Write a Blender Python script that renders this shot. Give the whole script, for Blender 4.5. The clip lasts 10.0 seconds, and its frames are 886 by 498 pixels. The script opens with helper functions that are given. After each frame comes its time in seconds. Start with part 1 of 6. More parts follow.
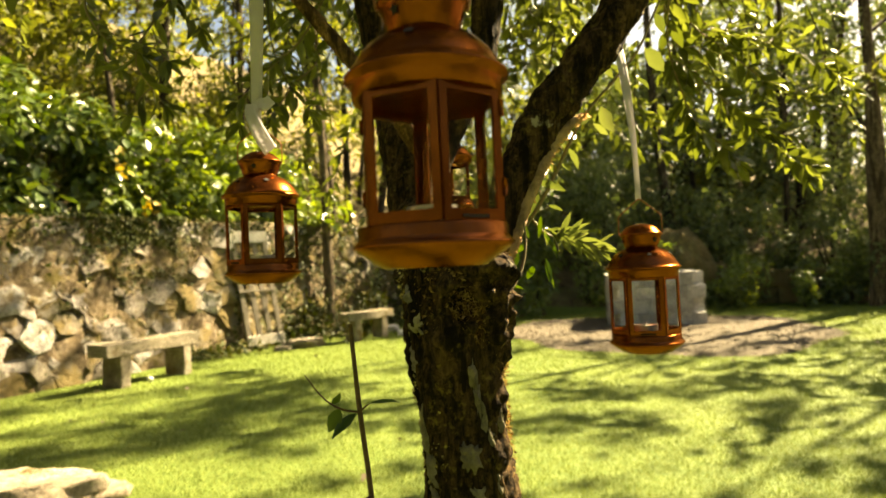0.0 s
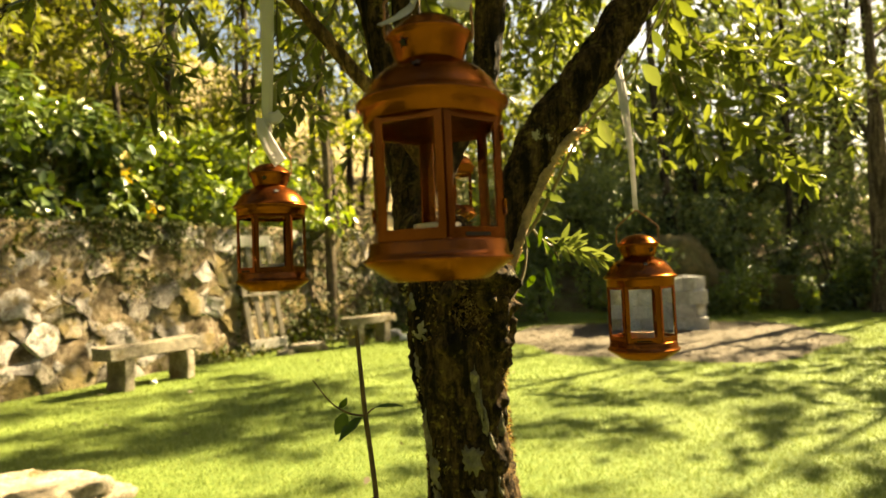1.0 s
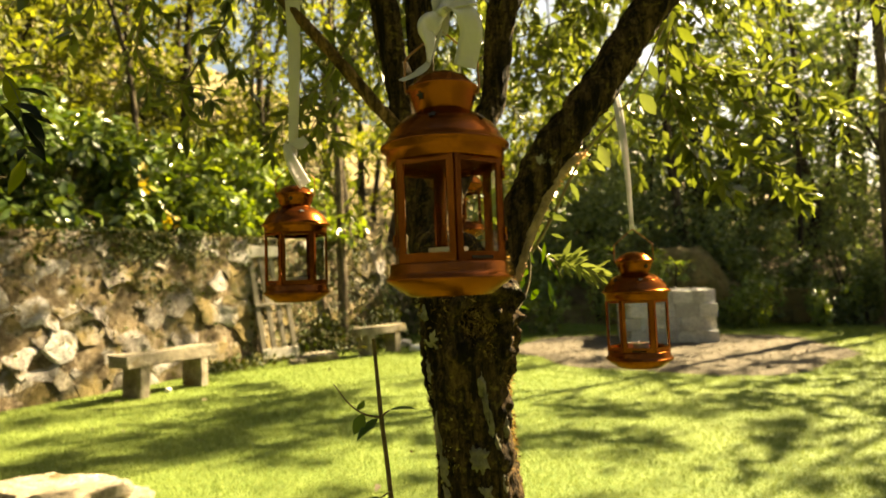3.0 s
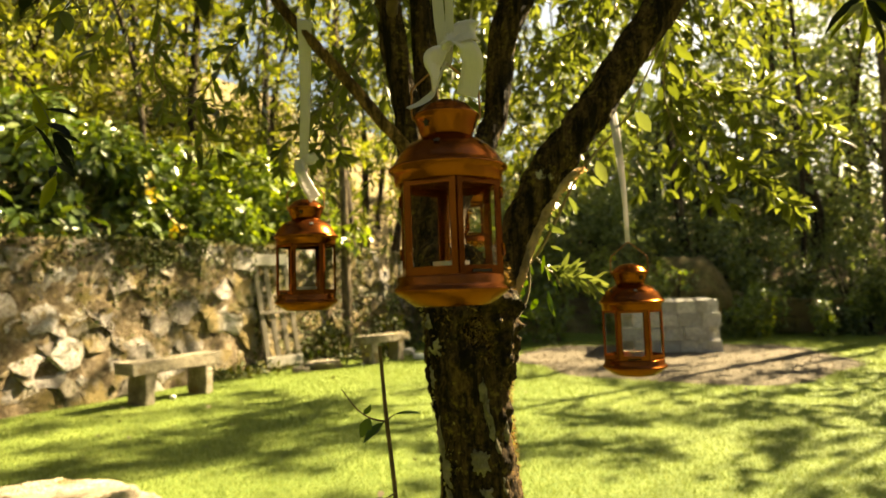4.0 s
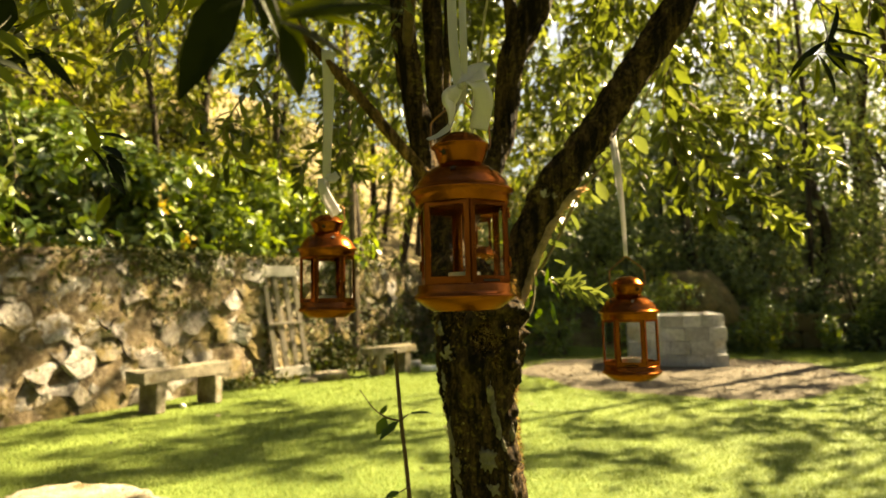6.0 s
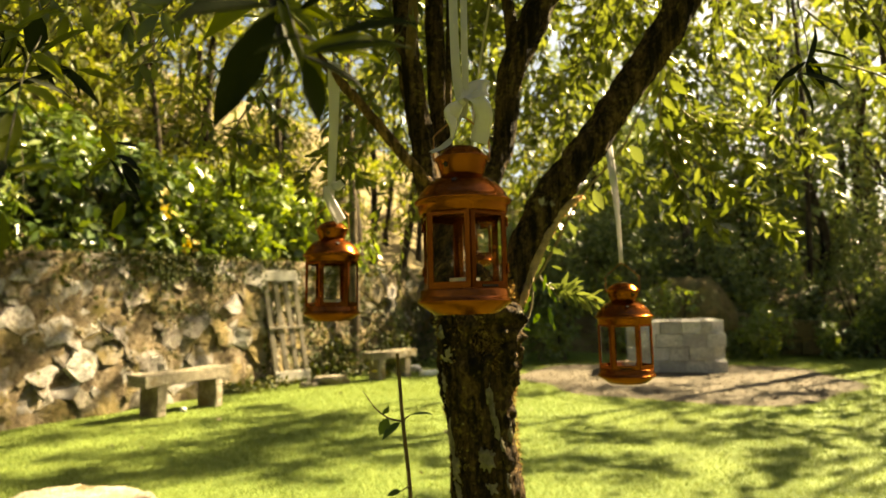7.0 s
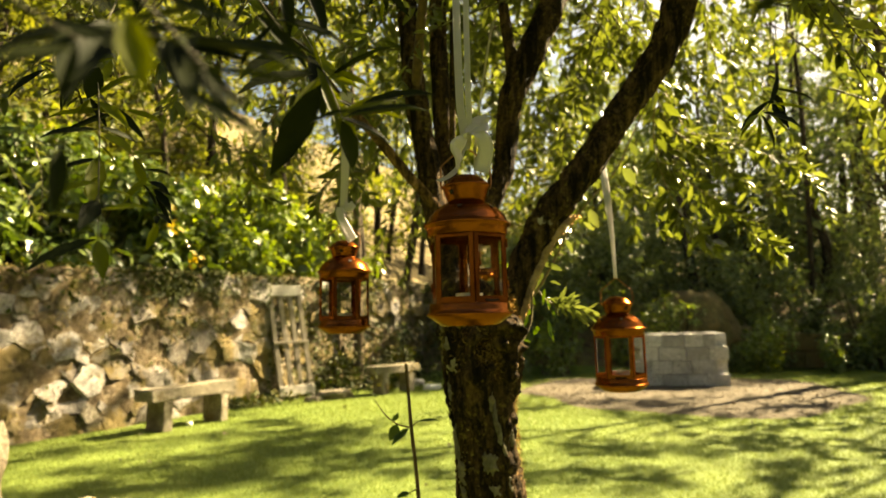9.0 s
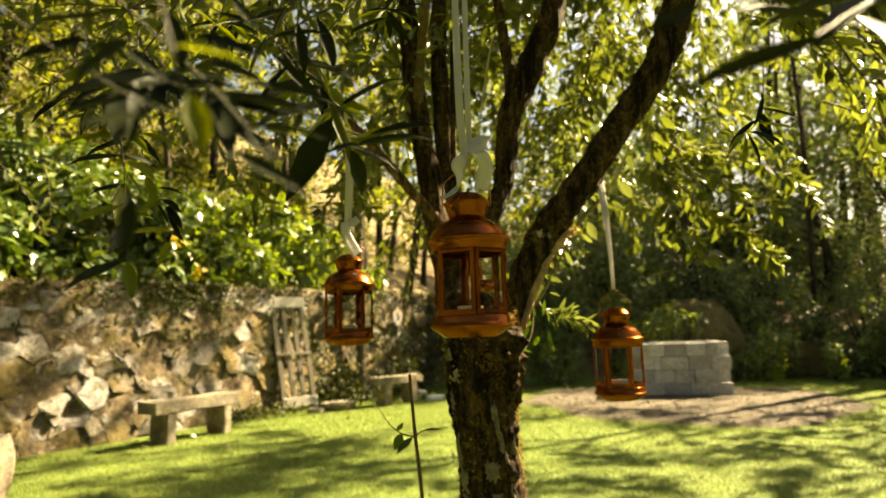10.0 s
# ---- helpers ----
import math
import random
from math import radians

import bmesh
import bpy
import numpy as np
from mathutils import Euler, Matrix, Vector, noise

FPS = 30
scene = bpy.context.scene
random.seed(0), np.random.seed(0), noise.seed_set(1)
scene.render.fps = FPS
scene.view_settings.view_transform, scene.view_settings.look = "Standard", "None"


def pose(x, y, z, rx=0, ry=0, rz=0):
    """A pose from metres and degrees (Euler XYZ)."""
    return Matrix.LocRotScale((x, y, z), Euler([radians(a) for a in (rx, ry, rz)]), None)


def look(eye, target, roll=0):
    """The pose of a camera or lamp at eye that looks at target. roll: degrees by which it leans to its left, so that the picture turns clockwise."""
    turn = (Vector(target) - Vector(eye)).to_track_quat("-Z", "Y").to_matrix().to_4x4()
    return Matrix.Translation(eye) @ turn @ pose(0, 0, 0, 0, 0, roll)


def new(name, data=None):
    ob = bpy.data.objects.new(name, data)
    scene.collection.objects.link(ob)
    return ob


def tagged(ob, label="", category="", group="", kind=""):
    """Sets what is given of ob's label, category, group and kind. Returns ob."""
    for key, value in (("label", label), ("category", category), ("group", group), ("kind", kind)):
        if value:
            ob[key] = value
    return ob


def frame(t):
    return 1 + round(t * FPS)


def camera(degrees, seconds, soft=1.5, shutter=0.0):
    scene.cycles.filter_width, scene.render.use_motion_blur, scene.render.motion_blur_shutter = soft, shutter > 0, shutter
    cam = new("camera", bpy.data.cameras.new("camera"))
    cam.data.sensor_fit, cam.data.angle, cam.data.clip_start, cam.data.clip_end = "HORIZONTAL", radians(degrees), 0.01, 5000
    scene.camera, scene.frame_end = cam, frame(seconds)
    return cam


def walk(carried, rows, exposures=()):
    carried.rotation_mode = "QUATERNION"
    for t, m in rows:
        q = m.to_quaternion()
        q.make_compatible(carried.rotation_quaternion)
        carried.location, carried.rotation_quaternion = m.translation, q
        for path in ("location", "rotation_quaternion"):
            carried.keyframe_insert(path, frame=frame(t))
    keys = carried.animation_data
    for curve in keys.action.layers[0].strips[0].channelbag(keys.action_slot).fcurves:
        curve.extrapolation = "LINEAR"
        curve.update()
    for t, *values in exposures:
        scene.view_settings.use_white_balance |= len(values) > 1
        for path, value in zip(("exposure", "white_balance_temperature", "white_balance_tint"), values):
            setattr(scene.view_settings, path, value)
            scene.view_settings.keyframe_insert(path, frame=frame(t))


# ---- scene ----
cam = camera(71.3, 10.0)
PATH = [
    (0, (-0.072, 0.039, 1.143), (0.146, 2.026, 1.199), -2.8),
    (0.5, (-0.073, 0.025, 1.146), (0.143, 2.012, 1.211), -2.7),
    (1, (-0.077, 0.004, 1.15), (0.134, 1.991, 1.221), -2.6),
    (1.5, (-0.079, -0.013, 1.152), (0.123, 1.975, 1.229), -2.4),
    (2, (-0.081, -0.033, 1.153), (0.112, 1.956, 1.24), -2.3),
    (2.5, (-0.084, -0.059, 1.154), (0.102, 1.93, 1.249), -2.3),
    (4, (-0.09, -0.138, 1.158), (0.078, 1.851, 1.293), -2.0),
    (4.5, (-0.094, -0.161, 1.158), (0.072, 1.827, 1.304), -2.0),
    (5, (-0.098, -0.184, 1.159), (0.061, 1.803, 1.315), -1.9),
    (5.5, (-0.103, -0.209, 1.155), (0.048, 1.778, 1.323), -1.7),
    (7, (-0.112, -0.274, 1.15), (0.035, 1.711, 1.343), -1.3),
    (7.5, (-0.114, -0.293, 1.15), (0.032, 1.69, 1.356), -1.2),
    (8, (-0.117, -0.315, 1.148), (0.028, 1.668, 1.365), -1.3),
    (8.5, (-0.121, -0.339, 1.148), (0.021, 1.643, 1.375), -1.3),
    (9, (-0.124, -0.365, 1.147), (0.015, 1.616, 1.386), -1.5),
    (9.5, (-0.127, -0.384, 1.146), (0.012, 1.595, 1.4), -1.7),
    (10, (-0.127, -0.403, 1.149), (0.007, 1.574, 1.421), -1.9),
]
walk(cam, [(t, look(eye, target, roll)) for t, eye, target, roll in PATH], exposures=[(0, 3.15, 8600, 6), (10, 3.06, 8600, 6)])

# ---------- depth of field, light ----------
cam.data.dof.use_dof = True
cam.data.dof.focus_distance = 0.80
cam.data.dof.aperture_fstop = 5.8

SUN_AZ = math.atan2(0.85, 0.50)      # from +y towards +x
SUN_EL = radians(41)
world = bpy.data.worlds.new("sky")
scene.world = world
world.use_nodes = True
wt = world.node_tree
sky = wt.nodes.new("ShaderNodeTexSky")
sky.sky_type = "NISHITA"
sky.sun_disc = False
sky.sun_elevation = SUN_EL
sky.sun_rotation = SUN_AZ
sky.dust_density = 2.5
sky.ozone_density = 0.5
wt.links.new(sky.outputs[0], wt.nodes["Background"].inputs[0])
wt.nodes["Background"].inputs[1].default_value = 0.0255
sun_data = bpy.data.lights.new("sun", "SUN")
sun_data.energy = 5.0
sun_data.angle = radians(0.53)
sun_data.color = (1.0, 0.89, 0.64)
sun = new("sun", sun_data)
sun_way = Vector((math.sin(SUN_AZ) * math.cos(SUN_EL), math.cos(SUN_AZ) * math.cos(SUN_EL), math.sin(SUN_EL)))
sun.matrix_world = look(sun_way * 40, (0, 0, 0))


# ---------- materials ----------
class Mat:
    """A small helper to wire node materials."""

    def __init__(self, name, rough=0.6, metal=0.0, spec=0.5):
        self.m = bpy.data.materials.new(name)
        self.m.use_nodes = True
        self.t = self.m.node_tree
        self.b = self.t.nodes["Principled BSDF"]
        self.b.inputs["Roughness"].default_value = rough
        self.b.inputs["Metallic"].default_value = metal
        self.b.inputs["Specular IOR Level"].default_value = spec
        self.tc = self.t.nodes.new("ShaderNodeTexCoord")
        self.geo = self.t.nodes.new("ShaderNodeNewGeometry")

    def link(self, a, b):
        self.t.links.new(a, b)

    def noise(self, scale, detail=4, rough=0.6, space="pos", stretch=None):
        n = self.t.nodes.new("ShaderNodeTexNoise")
        n.inputs["Scale"].default_value = scale
        n.inputs["Detail"].default_value = detail
        n.inputs["Roughness"].default_value = rough
        src = self.geo.outputs["Position"] if space == "pos" else self.tc.outputs["Object"]
        if stretch:
            mp = self.t.nodes.new("ShaderNodeMapping")
            mp.inputs["Scale"].default_value = stretch
            self.link(src, mp.inputs[0])
            src = mp.outputs[0]
        self.link(src, n.inputs["Vector"])
        return n.outputs["Fac"]

    def voronoi(self, scale, feature="F1", space="pos"):
        n = self.t.nodes.new("ShaderNodeTexVoronoi")
        n.inputs["Scale"].default_value = scale
        n.feature = feature
        self.link(self.geo.outputs["Position"] if space == "pos" else self.tc.outputs["Object"], n.inputs["Vector"])
        return n.outputs["Distance"]

    def ramp(self, fac, stops):
        r = self.t.nodes.new("ShaderNodeValToRGB")
        e = r.color_ramp.elements
        while len(e) < len(stops):
            e.new(0.5)
        for k, (p, c) in zip(e, stops):
            k.position = p
            k.color = (c, c, c, 1) if isinstance(c, (int, float)) else (*c, 1)
        self.link(fac, r.inputs[0])
        return r.outputs[0]

    def mix(self, fac, a, b, mode="MIX"):
        n = self.t.nodes.new("ShaderNodeMix")
        n.data_type, n.blend_type = "RGBA", mode
        for sock, v in ((0, fac), (6, a), (7, b)):
            if isinstance(v, (int, float)):
                n.inputs[sock].default_value = v
            elif isinstance(v, tuple):
                n.inputs[sock].default_value = (*v, 1)
            else:
                self.link(v, n.inputs[sock])
        return n.outputs[2]

    def random(self):
        o = self.t.nodes.new("ShaderNodeObjectInfo")
        return o.outputs["Random"]

    def island(self):
        return self.geo.outputs["Random Per Island"]

    def color(self, c):
        if isinstance(c, tuple):
            self.b.inputs["Base Color"].default_value = (*c, 1)
        else:
            self.link(c, self.b.inputs["Base Color"])
        return self

    def bump(self, h, strength=0.4, dist=0.01):
        n = self.t.nodes.new("ShaderNodeBump")
        n.inputs["Strength"].default_value = strength
        n.inputs["Distance"].default_value = dist
        self.link(h, n.inputs["Height"])
        self.link(n.outputs[0], self.b.inputs["Normal"])
        return self

    def rough(self, fac, lo, hi):
        n = self.t.nodes.new("ShaderNodeMapRange")
        n.inputs["To Min"].default_value, n.inputs["To Max"].default_value = lo, hi
        self.link(fac, n.inputs["Value"])
        self.link(n.outputs[0], self.b.inputs["Roughness"])
        return self


def leaf_material(name, dark, mid, light, rough=0.4, trans=0.45, use_random=False, spec=0.5, tint=(1.25, 1.25, 0.25)):
    m = Mat(name, rough, spec=spec)
    fac = m.random() if use_random else m.island()
    col = m.ramp(fac, [(0.0, dark), (0.45, mid), (0.85, light), (1.0, light)])
    col = m.mix(m.ramp(m.noise(1.4, 3), [(0.35, 0.0), (0.7, 0.55)]), col, tuple(min(1, c * 1.35) for c in mid))
    m.color(col)
    m.bump(m.noise(90, 2), 0.15, 0.002)
    tr = m.t.nodes.new("ShaderNodeBsdfTranslucent")
    m.link(m.mix(1.0, col, tint, "MULTIPLY"), tr.inputs[0])
    ms = m.t.nodes.new("ShaderNodeMixShader")
    ms.inputs[0].default_value = trans
    m.link(m.b.outputs[0], ms.inputs[1])
    m.link(tr.outputs[0], ms.inputs[2])
    m.link(ms.outputs[0], m.t.nodes["Material Output"].inputs[0])
    return m.m


def grass_material(name, island):
    m = Mat(name, 0.75, spec=0.25)
    broad = m.noise(0.55, 4)
    fine = m.noise(14, 5)
    col = m.ramp(broad, [(0.3, (0.084, 0.140, 0.016)), (0.55, (0.124, 0.178, 0.028)), (0.75, (0.175, 0.216, 0.047))])
    col = m.mix(m.ramp(fine, [(0.35, 0.0), (0.75, 0.7)]), col, (0.218, 0.262, 0.062))
    col = m.mix(m.ramp(m.noise(120, 3), [(0.3, 0.8), (0.6, 0.0)]), col, (0.075, 0.115, 0.016))
    if island:
        col = m.mix(m.ramp(m.island(), [(0.0, 0.0), (1.0, 0.75)]), col, (0.268, 0.305, 0.079))
    m.color(col)
    if not island:
        m.bump(m.noise(160, 4, 0.8), 0.9, 0.02)
    else:
        tr = m.t.nodes.new("ShaderNodeBsdfTranslucent")
        m.link(col, tr.inputs[0])
        ms = m.t.nodes.new("ShaderNodeMixShader")
        ms.inputs[0].default_value = 0.35
        m.link(m.b.outputs[0], ms.inputs[1])
        m.link(tr.outputs[0], ms.inputs[2])
        m.link(ms.outputs[0], m.t.nodes["Material Output"].inputs[0])
    return m.m


def stone_material(name, base, pale, moss_amount, use_random=True):
    m = Mat(name, 0.92, spec=0.15)
    col = m.ramp(m.noise(4, 7, 0.7), [(0.30, tuple(c * 0.5 for c in base)), (0.5, base), (0.70, pale)])
    if use_random:
        col = m.mix(m.ramp(m.random(), [(0.0, 0.0), (0.55, 0.10), (1.0, 0.85)]), col, pale)
        col = m.mix(m.ramp(m.random(), [(0.0, 0.7), (0.40, 0.0)]), col, tuple(c * 0.42 for c in base))
    col = m.mix(m.ramp(m.noise(38, 5, 0.75), [(0.38, 0.8), (0.56, 0.0)]), col, tuple(c * 0.40 for c in base))
    col = m.mix(m.ramp(m.noise(2.2, 7, 0.7), [(0.58 - moss_amount, 0.0), (0.66 - moss_amount, 0.85)]), col, (0.145, 0.104, 0.040))
    col = m.mix(m.ramp(m.noise(3.7, 7, 0.72), [(0.66 - moss_amount, 0.0), (0.73 - moss_amount, 0.85)]), col, (0.050, 0.048, 0.014))
    col = m.mix(m.ramp(m.noise(9, 6, 0.7), [(0.66, 0.0), (0.72, 0.6)]), col, tuple(min(0.7, c * 1.25) for c in pale))
    m.color(col)
    m.bump(m.noise(26, 8, 0.78), 0.9, 0.04)
    return m.m


def bark_material(name, dark, mid, pale, lichen, scale=1.0):
    m = Mat(name, 0.95, spec=0.1)
    ridges = m.noise(46 * scale, 8, 0.75, stretch=(1.0, 1.0, 0.16))
    cracks = m.noise(30 * scale, 5, 0.65, stretch=(1.0, 1.0, 0.10))
    lumps = m.noise(60 * scale, 6, 0.75)
    col = m.ramp(ridges, [(0.40, dark), (0.50, mid), (0.60, tuple(c * 1.9 for c in mid)), (0.70, tuple(c * 3.0 for c in mid))])
    col = m.mix(m.ramp(m.noise(14 * scale, 7, 0.75), [(0.60, 0.0), (0.66, 0.85)]), col, lichen)
    col = m.mix(m.ramp(m.noise(75 * scale, 4, 0.6), [(0.58, 0.0), (0.66, 0.7)]), col, tuple(c * 0.9 for c in lichen))
    col = m.mix(m.ramp(m.noise(7.5 * scale, 7, 0.66), [(0.675, 0.0), (0.70, 0.9)]), col, pale)
    col = m.mix(m.ramp(lumps, [(0.40, 0.9), (0.52, 0.0)]), col, dark)
    col = m.mix(m.ramp(cracks, [(0.40, 0.95), (0.50, 0.0)]), col, tuple(c * 0.6 for c in dark))
    m.color(col)
    m.bump(m.mix(0.5, m.mix(0.4, ridges, lumps), cracks), 1.0, 0.05)
    return m.m


def wood_material(name, a, b):
    m = Mat(name, 0.85, spec=0.2)
    g = m.noise(9, 5, space="obj", stretch=(6, 6, 0.5))
    m.color(m.mix(m.ramp(m.noise(3, 4), [(0.4, 0.0), (0.7, 0.6)]), m.ramp(g, [(0.3, a), (0.7, b)]), (0.14, 0.12, 0.07)))
    m.bump(g, 0.5, 0.006)
    return m.m


def copper_material():
    m = Mat("copper_paint", 0.34, 0.85)
    n = m.noise(18, 5, space="obj")
    col = m.ramp(n, [(0.3, (0.105, 0.028, 0.0085)), (0.55, (0.170, 0.046, 0.014)), (0.8, (0.245, 0.072, 0.022))])
    col = m.mix(m.ramp(m.noise(60, 3, space="obj"), [(0.62, 0.0), (0.75, 0.45)]), col, (0.06, 0.016, 0.005))
    m.b.inputs["Specular Tint"].default_value = (0.76, 0.54, 0.30, 1)
    m.color(col).rough(n, 0.17, 0.31)
    m.bump(m.noise(140, 3, space="obj"), 0.08, 0.001)
    return m.m


def plain(name, color, rough=0.6, metal=0.0, scale=30, vary=0.25):
    m = Mat(name, rough, metal)
    m.color(m.mix(m.ramp(m.noise(scale, 4, space="obj"), [(0.35, 0.0), (0.7, 1.0)]), color, tuple(c * (1 - vary) for c in color)))
    return m.m


def ribbon_material():
    m = Mat("ribbon_satin", 0.30)
    weave = m.noise(400, 2, space="obj", stretch=(1, 1, 0.2))
    m.color(m.mix(weave, (0.50, 0.455, 0.455), (0.61, 0.56, 0.56)))
    m.b.inputs["Sheen Weight"].default_value = 0.3
    tr = m.t.nodes.new("ShaderNodeBsdfTranslucent")
    tr.inputs[0].default_value = (0.46, 0.42, 0.43, 1)
    ms = m.t.nodes.new("ShaderNodeMixShader")
    ms.inputs[0].default_value = 0.4
    m.link(m.b.outputs[0], ms.inputs[1])
    m.link(tr.outputs[0], ms.inputs[2])
    m.link(ms.outputs[0], m.t.nodes["Material Output"].inputs[0])
    return m.m


def glass_material():
    m = Mat("lantern_glass", 0.0)
    m.b.inputs["Base Color"].default_value = (0.98, 0.99, 0.98, 1)
    m.b.inputs["Transmission Weight"].default_value = 1.0
    m.b.inputs["IOR"].default_value = 1.04
    return m.m


M_LEAF = leaf_material("laurel_leaf", (0.032, 0.040, 0.009), (0.080, 0.092, 0.017), (0.165, 0.175, 0.046), 0.34, 0.46, spec=0.55, tint=(1.02, 1.06, 0.55))
# Near-black and lighter copies carry shade and sun in the leaf colour.
M_LEAF_SHADED = leaf_material("laurel_leaf_shaded", (0.005, 0.007, 0.003), (0.008, 0.011, 0.004), (0.016, 0.020, 0.005), 0.6, 0.05, True, 0.06)
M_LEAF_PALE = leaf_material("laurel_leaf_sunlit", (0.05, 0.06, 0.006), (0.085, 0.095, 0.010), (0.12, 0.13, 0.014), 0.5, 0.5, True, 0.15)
# Shoot leaves: part of their sunlight is put into this paler, glossier green.
M_LEAF_SUN = leaf_material("laurel_leaf_shoot_lit", (0.055, 0.066, 0.020), (0.088, 0.102, 0.036), (0.14, 0.15, 0.064), 0.25, 0.38, True, 0.85, tint=(1.0, 1.04, 0.5))
M_LEAF_GREEN = leaf_material("laurel_leaf_green", (0.018, 0.036, 0.006), (0.03, 0.055, 0.008), (0.05, 0.08, 0.012), 0.35, 0.3, True, 0.5)
M_HEDGE = leaf_material("hedge_leaf", (0.022, 0.042, 0.012), (0.062, 0.098, 0.024), (0.145, 0.175, 0.050), 0.30, 0.24, spec=0.6)
# Brighter copy of the hedge leaf; sunlight is put into its colour.
M_HEDGE_LIGHT = leaf_material("hedge_leaf_sunlit", (0.050, 0.078, 0.018), (0.115, 0.160, 0.036), (0.22, 0.26, 0.075), 0.30, 0.40, spec=0.6)
M_WOODS = leaf_material("woodland_leaf", (0.040, 0.046, 0.012), (0.100, 0.108, 0.023), (0.205, 0.195, 0.046), 0.55, 0.52, spec=0.25, tint=(1.15, 1.2, 0.42))
M_DARKS = leaf_material("evergreen_leaf", (0.040, 0.060, 0.028), (0.110, 0.142, 0.058), (0.215, 0.240, 0.105), 0.5, 0.34, spec=0.35, tint=(1.1, 1.15, 0.45))
M_IVY = leaf_material("ivy_leaf", (0.016, 0.026, 0.006), (0.034, 0.046, 0.010), (0.085, 0.070, 0.018), 0.6, 0.2, spec=0.15)
M_DRY = leaf_material("dry_leaf", (0.06, 0.04, 0.022), (0.10, 0.072, 0.04), (0.18, 0.14, 0.09), 0.85, 0.1, tint=(1.0, 0.85, 0.5))
M_YELLOW = leaf_material("yellow_leaf", (0.35, 0.26, 0.03), (0.45, 0.33, 0.04), (0.5, 0.4, 0.07), 0.5, 0.4, tint=(1.0, 0.9, 0.4))
M_LAWN = grass_material("lawn_turf", False)
M_BLADE = grass_material("grass_blade", True)
M_STONE = stone_material("wall_granite", (0.165, 0.136, 0.116), (0.47, 0.43, 0.40), 0.075)
M_STONE_PALE = stone_material("wall_granite_pale", (0.26, 0.228, 0.212), (0.61, 0.57, 0.545), 0.05)
M_STONE_MOSS_SHADE = stone_material("wall_granite_moss_shade", (0.155, 0.125, 0.090), (0.37, 0.325, 0.27), 0.12)
M_BENCH = stone_material("bench_granite", (0.23, 0.195, 0.145), (0.43, 0.38, 0.30), 0.03, False)
M_ROCK = stone_material("field_rock", (0.42, 0.34, 0.25), (0.60, 0.52, 0.42), 0.0, False)
M_MOSSY = stone_material("mossy_boulder", (0.15, 0.128, 0.050), (0.29, 0.25, 0.105), 0.12, False)
M_BLOCK = stone_material("block_grey", (0.50, 0.475, 0.45), (0.74, 0.715, 0.69), -0.10)
M_BARK = bark_material("laurel_bark", (0.010, 0.0065, 0.0035), (0.060, 0.036, 0.017), (0.42, 0.37, 0.28), (0.20, 0.145, 0.042))
M_PLATE = stone_material("bark_lichen", (0.34, 0.29, 0.22), (0.62, 0.56, 0.47), -0.04, False)
M_STRIP = stone_material("bare_wood_lit", (0.50, 0.34, 0.22), (0.66, 0.49, 0.35), -0.12, False)
M_TRUNKS = bark_material("woodland_bark", (0.018, 0.013, 0.009), (0.055, 0.042, 0.028), (0.26, 0.23, 0.17), (0.10, 0.085, 0.04), 0.35)
M_SPECKLED = bark_material("speckled_bark", (0.045, 0.032, 0.021), (0.115, 0.086, 0.056), (0.52, 0.47, 0.38), (0.34, 0.29, 0.19), 0.5)
M_BRANCH = bark_material("branch_bark", (0.060, 0.034, 0.015), (0.15, 0.085, 0.038), (0.34, 0.27, 0.18), (0.17, 0.11, 0.045), 1.6)
M_TWIG = plain("twig_bark", (0.085, 0.047, 0.021), 0.85, scale=60, vary=0.6)
M_SHOOT = plain("shoot_bark", (0.16, 0.12, 0.055), 0.7)
M_STEM = plain("green_stem", (0.045, 0.036, 0.014), 0.8)
# One weathered wood twice: slats darkened for shade, boards lightened for sun.
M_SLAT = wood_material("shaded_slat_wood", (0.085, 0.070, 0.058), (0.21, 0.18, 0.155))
M_BOARD = wood_material("sunlit_board_wood", (0.26, 0.235, 0.21), (0.52, 0.48, 0.44))
M_COPPER = copper_material()
M_DARK = plain("cutout_dark", (0.008, 0.005, 0.004), 0.9)
M_WIRE = plain("wire_copper", (0.30, 0.13, 0.05), 0.4, 0.7)
M_RIBBON = ribbon_material()
M_GLASS = glass_material()
M_WAX = plain("candle_wax", (0.17, 0.055, 0.030), 0.4)
M_TIN = plain("tealight_tin", (0.50, 0.46, 0.42), 0.35, 0.8)
M_PAPER = plain("paper_white", (0.75, 0.74, 0.70), 0.8)
SOIL = Mat("woodland_soil", 0.95, spec=0.1)
SOIL.color(SOIL.mix(SOIL.ramp(SOIL.noise(3, 6), [(0.35, 0.0), (0.65, 1.0)]), (0.085, 0.062, 0.034), (0.20, 0.16, 0.085)))
SOIL.bump(SOIL.noise(18, 6), 0.9, 0.05)
M_SOIL = SOIL.m
GRAVEL = Mat("gravel_bed", 0.95, spec=0.1)
GRAVEL.color(GRAVEL.mix(GRAVEL.ramp(GRAVEL.noise(55, 4), [(0.35, 0.0), (0.65, 1.0)]), (0.065, 0.053, 0.040), (0.146, 0.121, 0.093)))
GRAVEL.bump(GRAVEL.noise(60, 5), 1.0, 0.03)
M_GRAVEL = GRAVEL.m
MORTAR = Mat("wall_earth", 0.95, spec=0.1)
earth = MORTAR.mix(MORTAR.ramp(MORTAR.noise(6, 7, 0.7), [(0.38, 0.0), (0.62, 1.0)]), (0.060, 0.043, 0.027), (0.19, 0.14, 0.088))
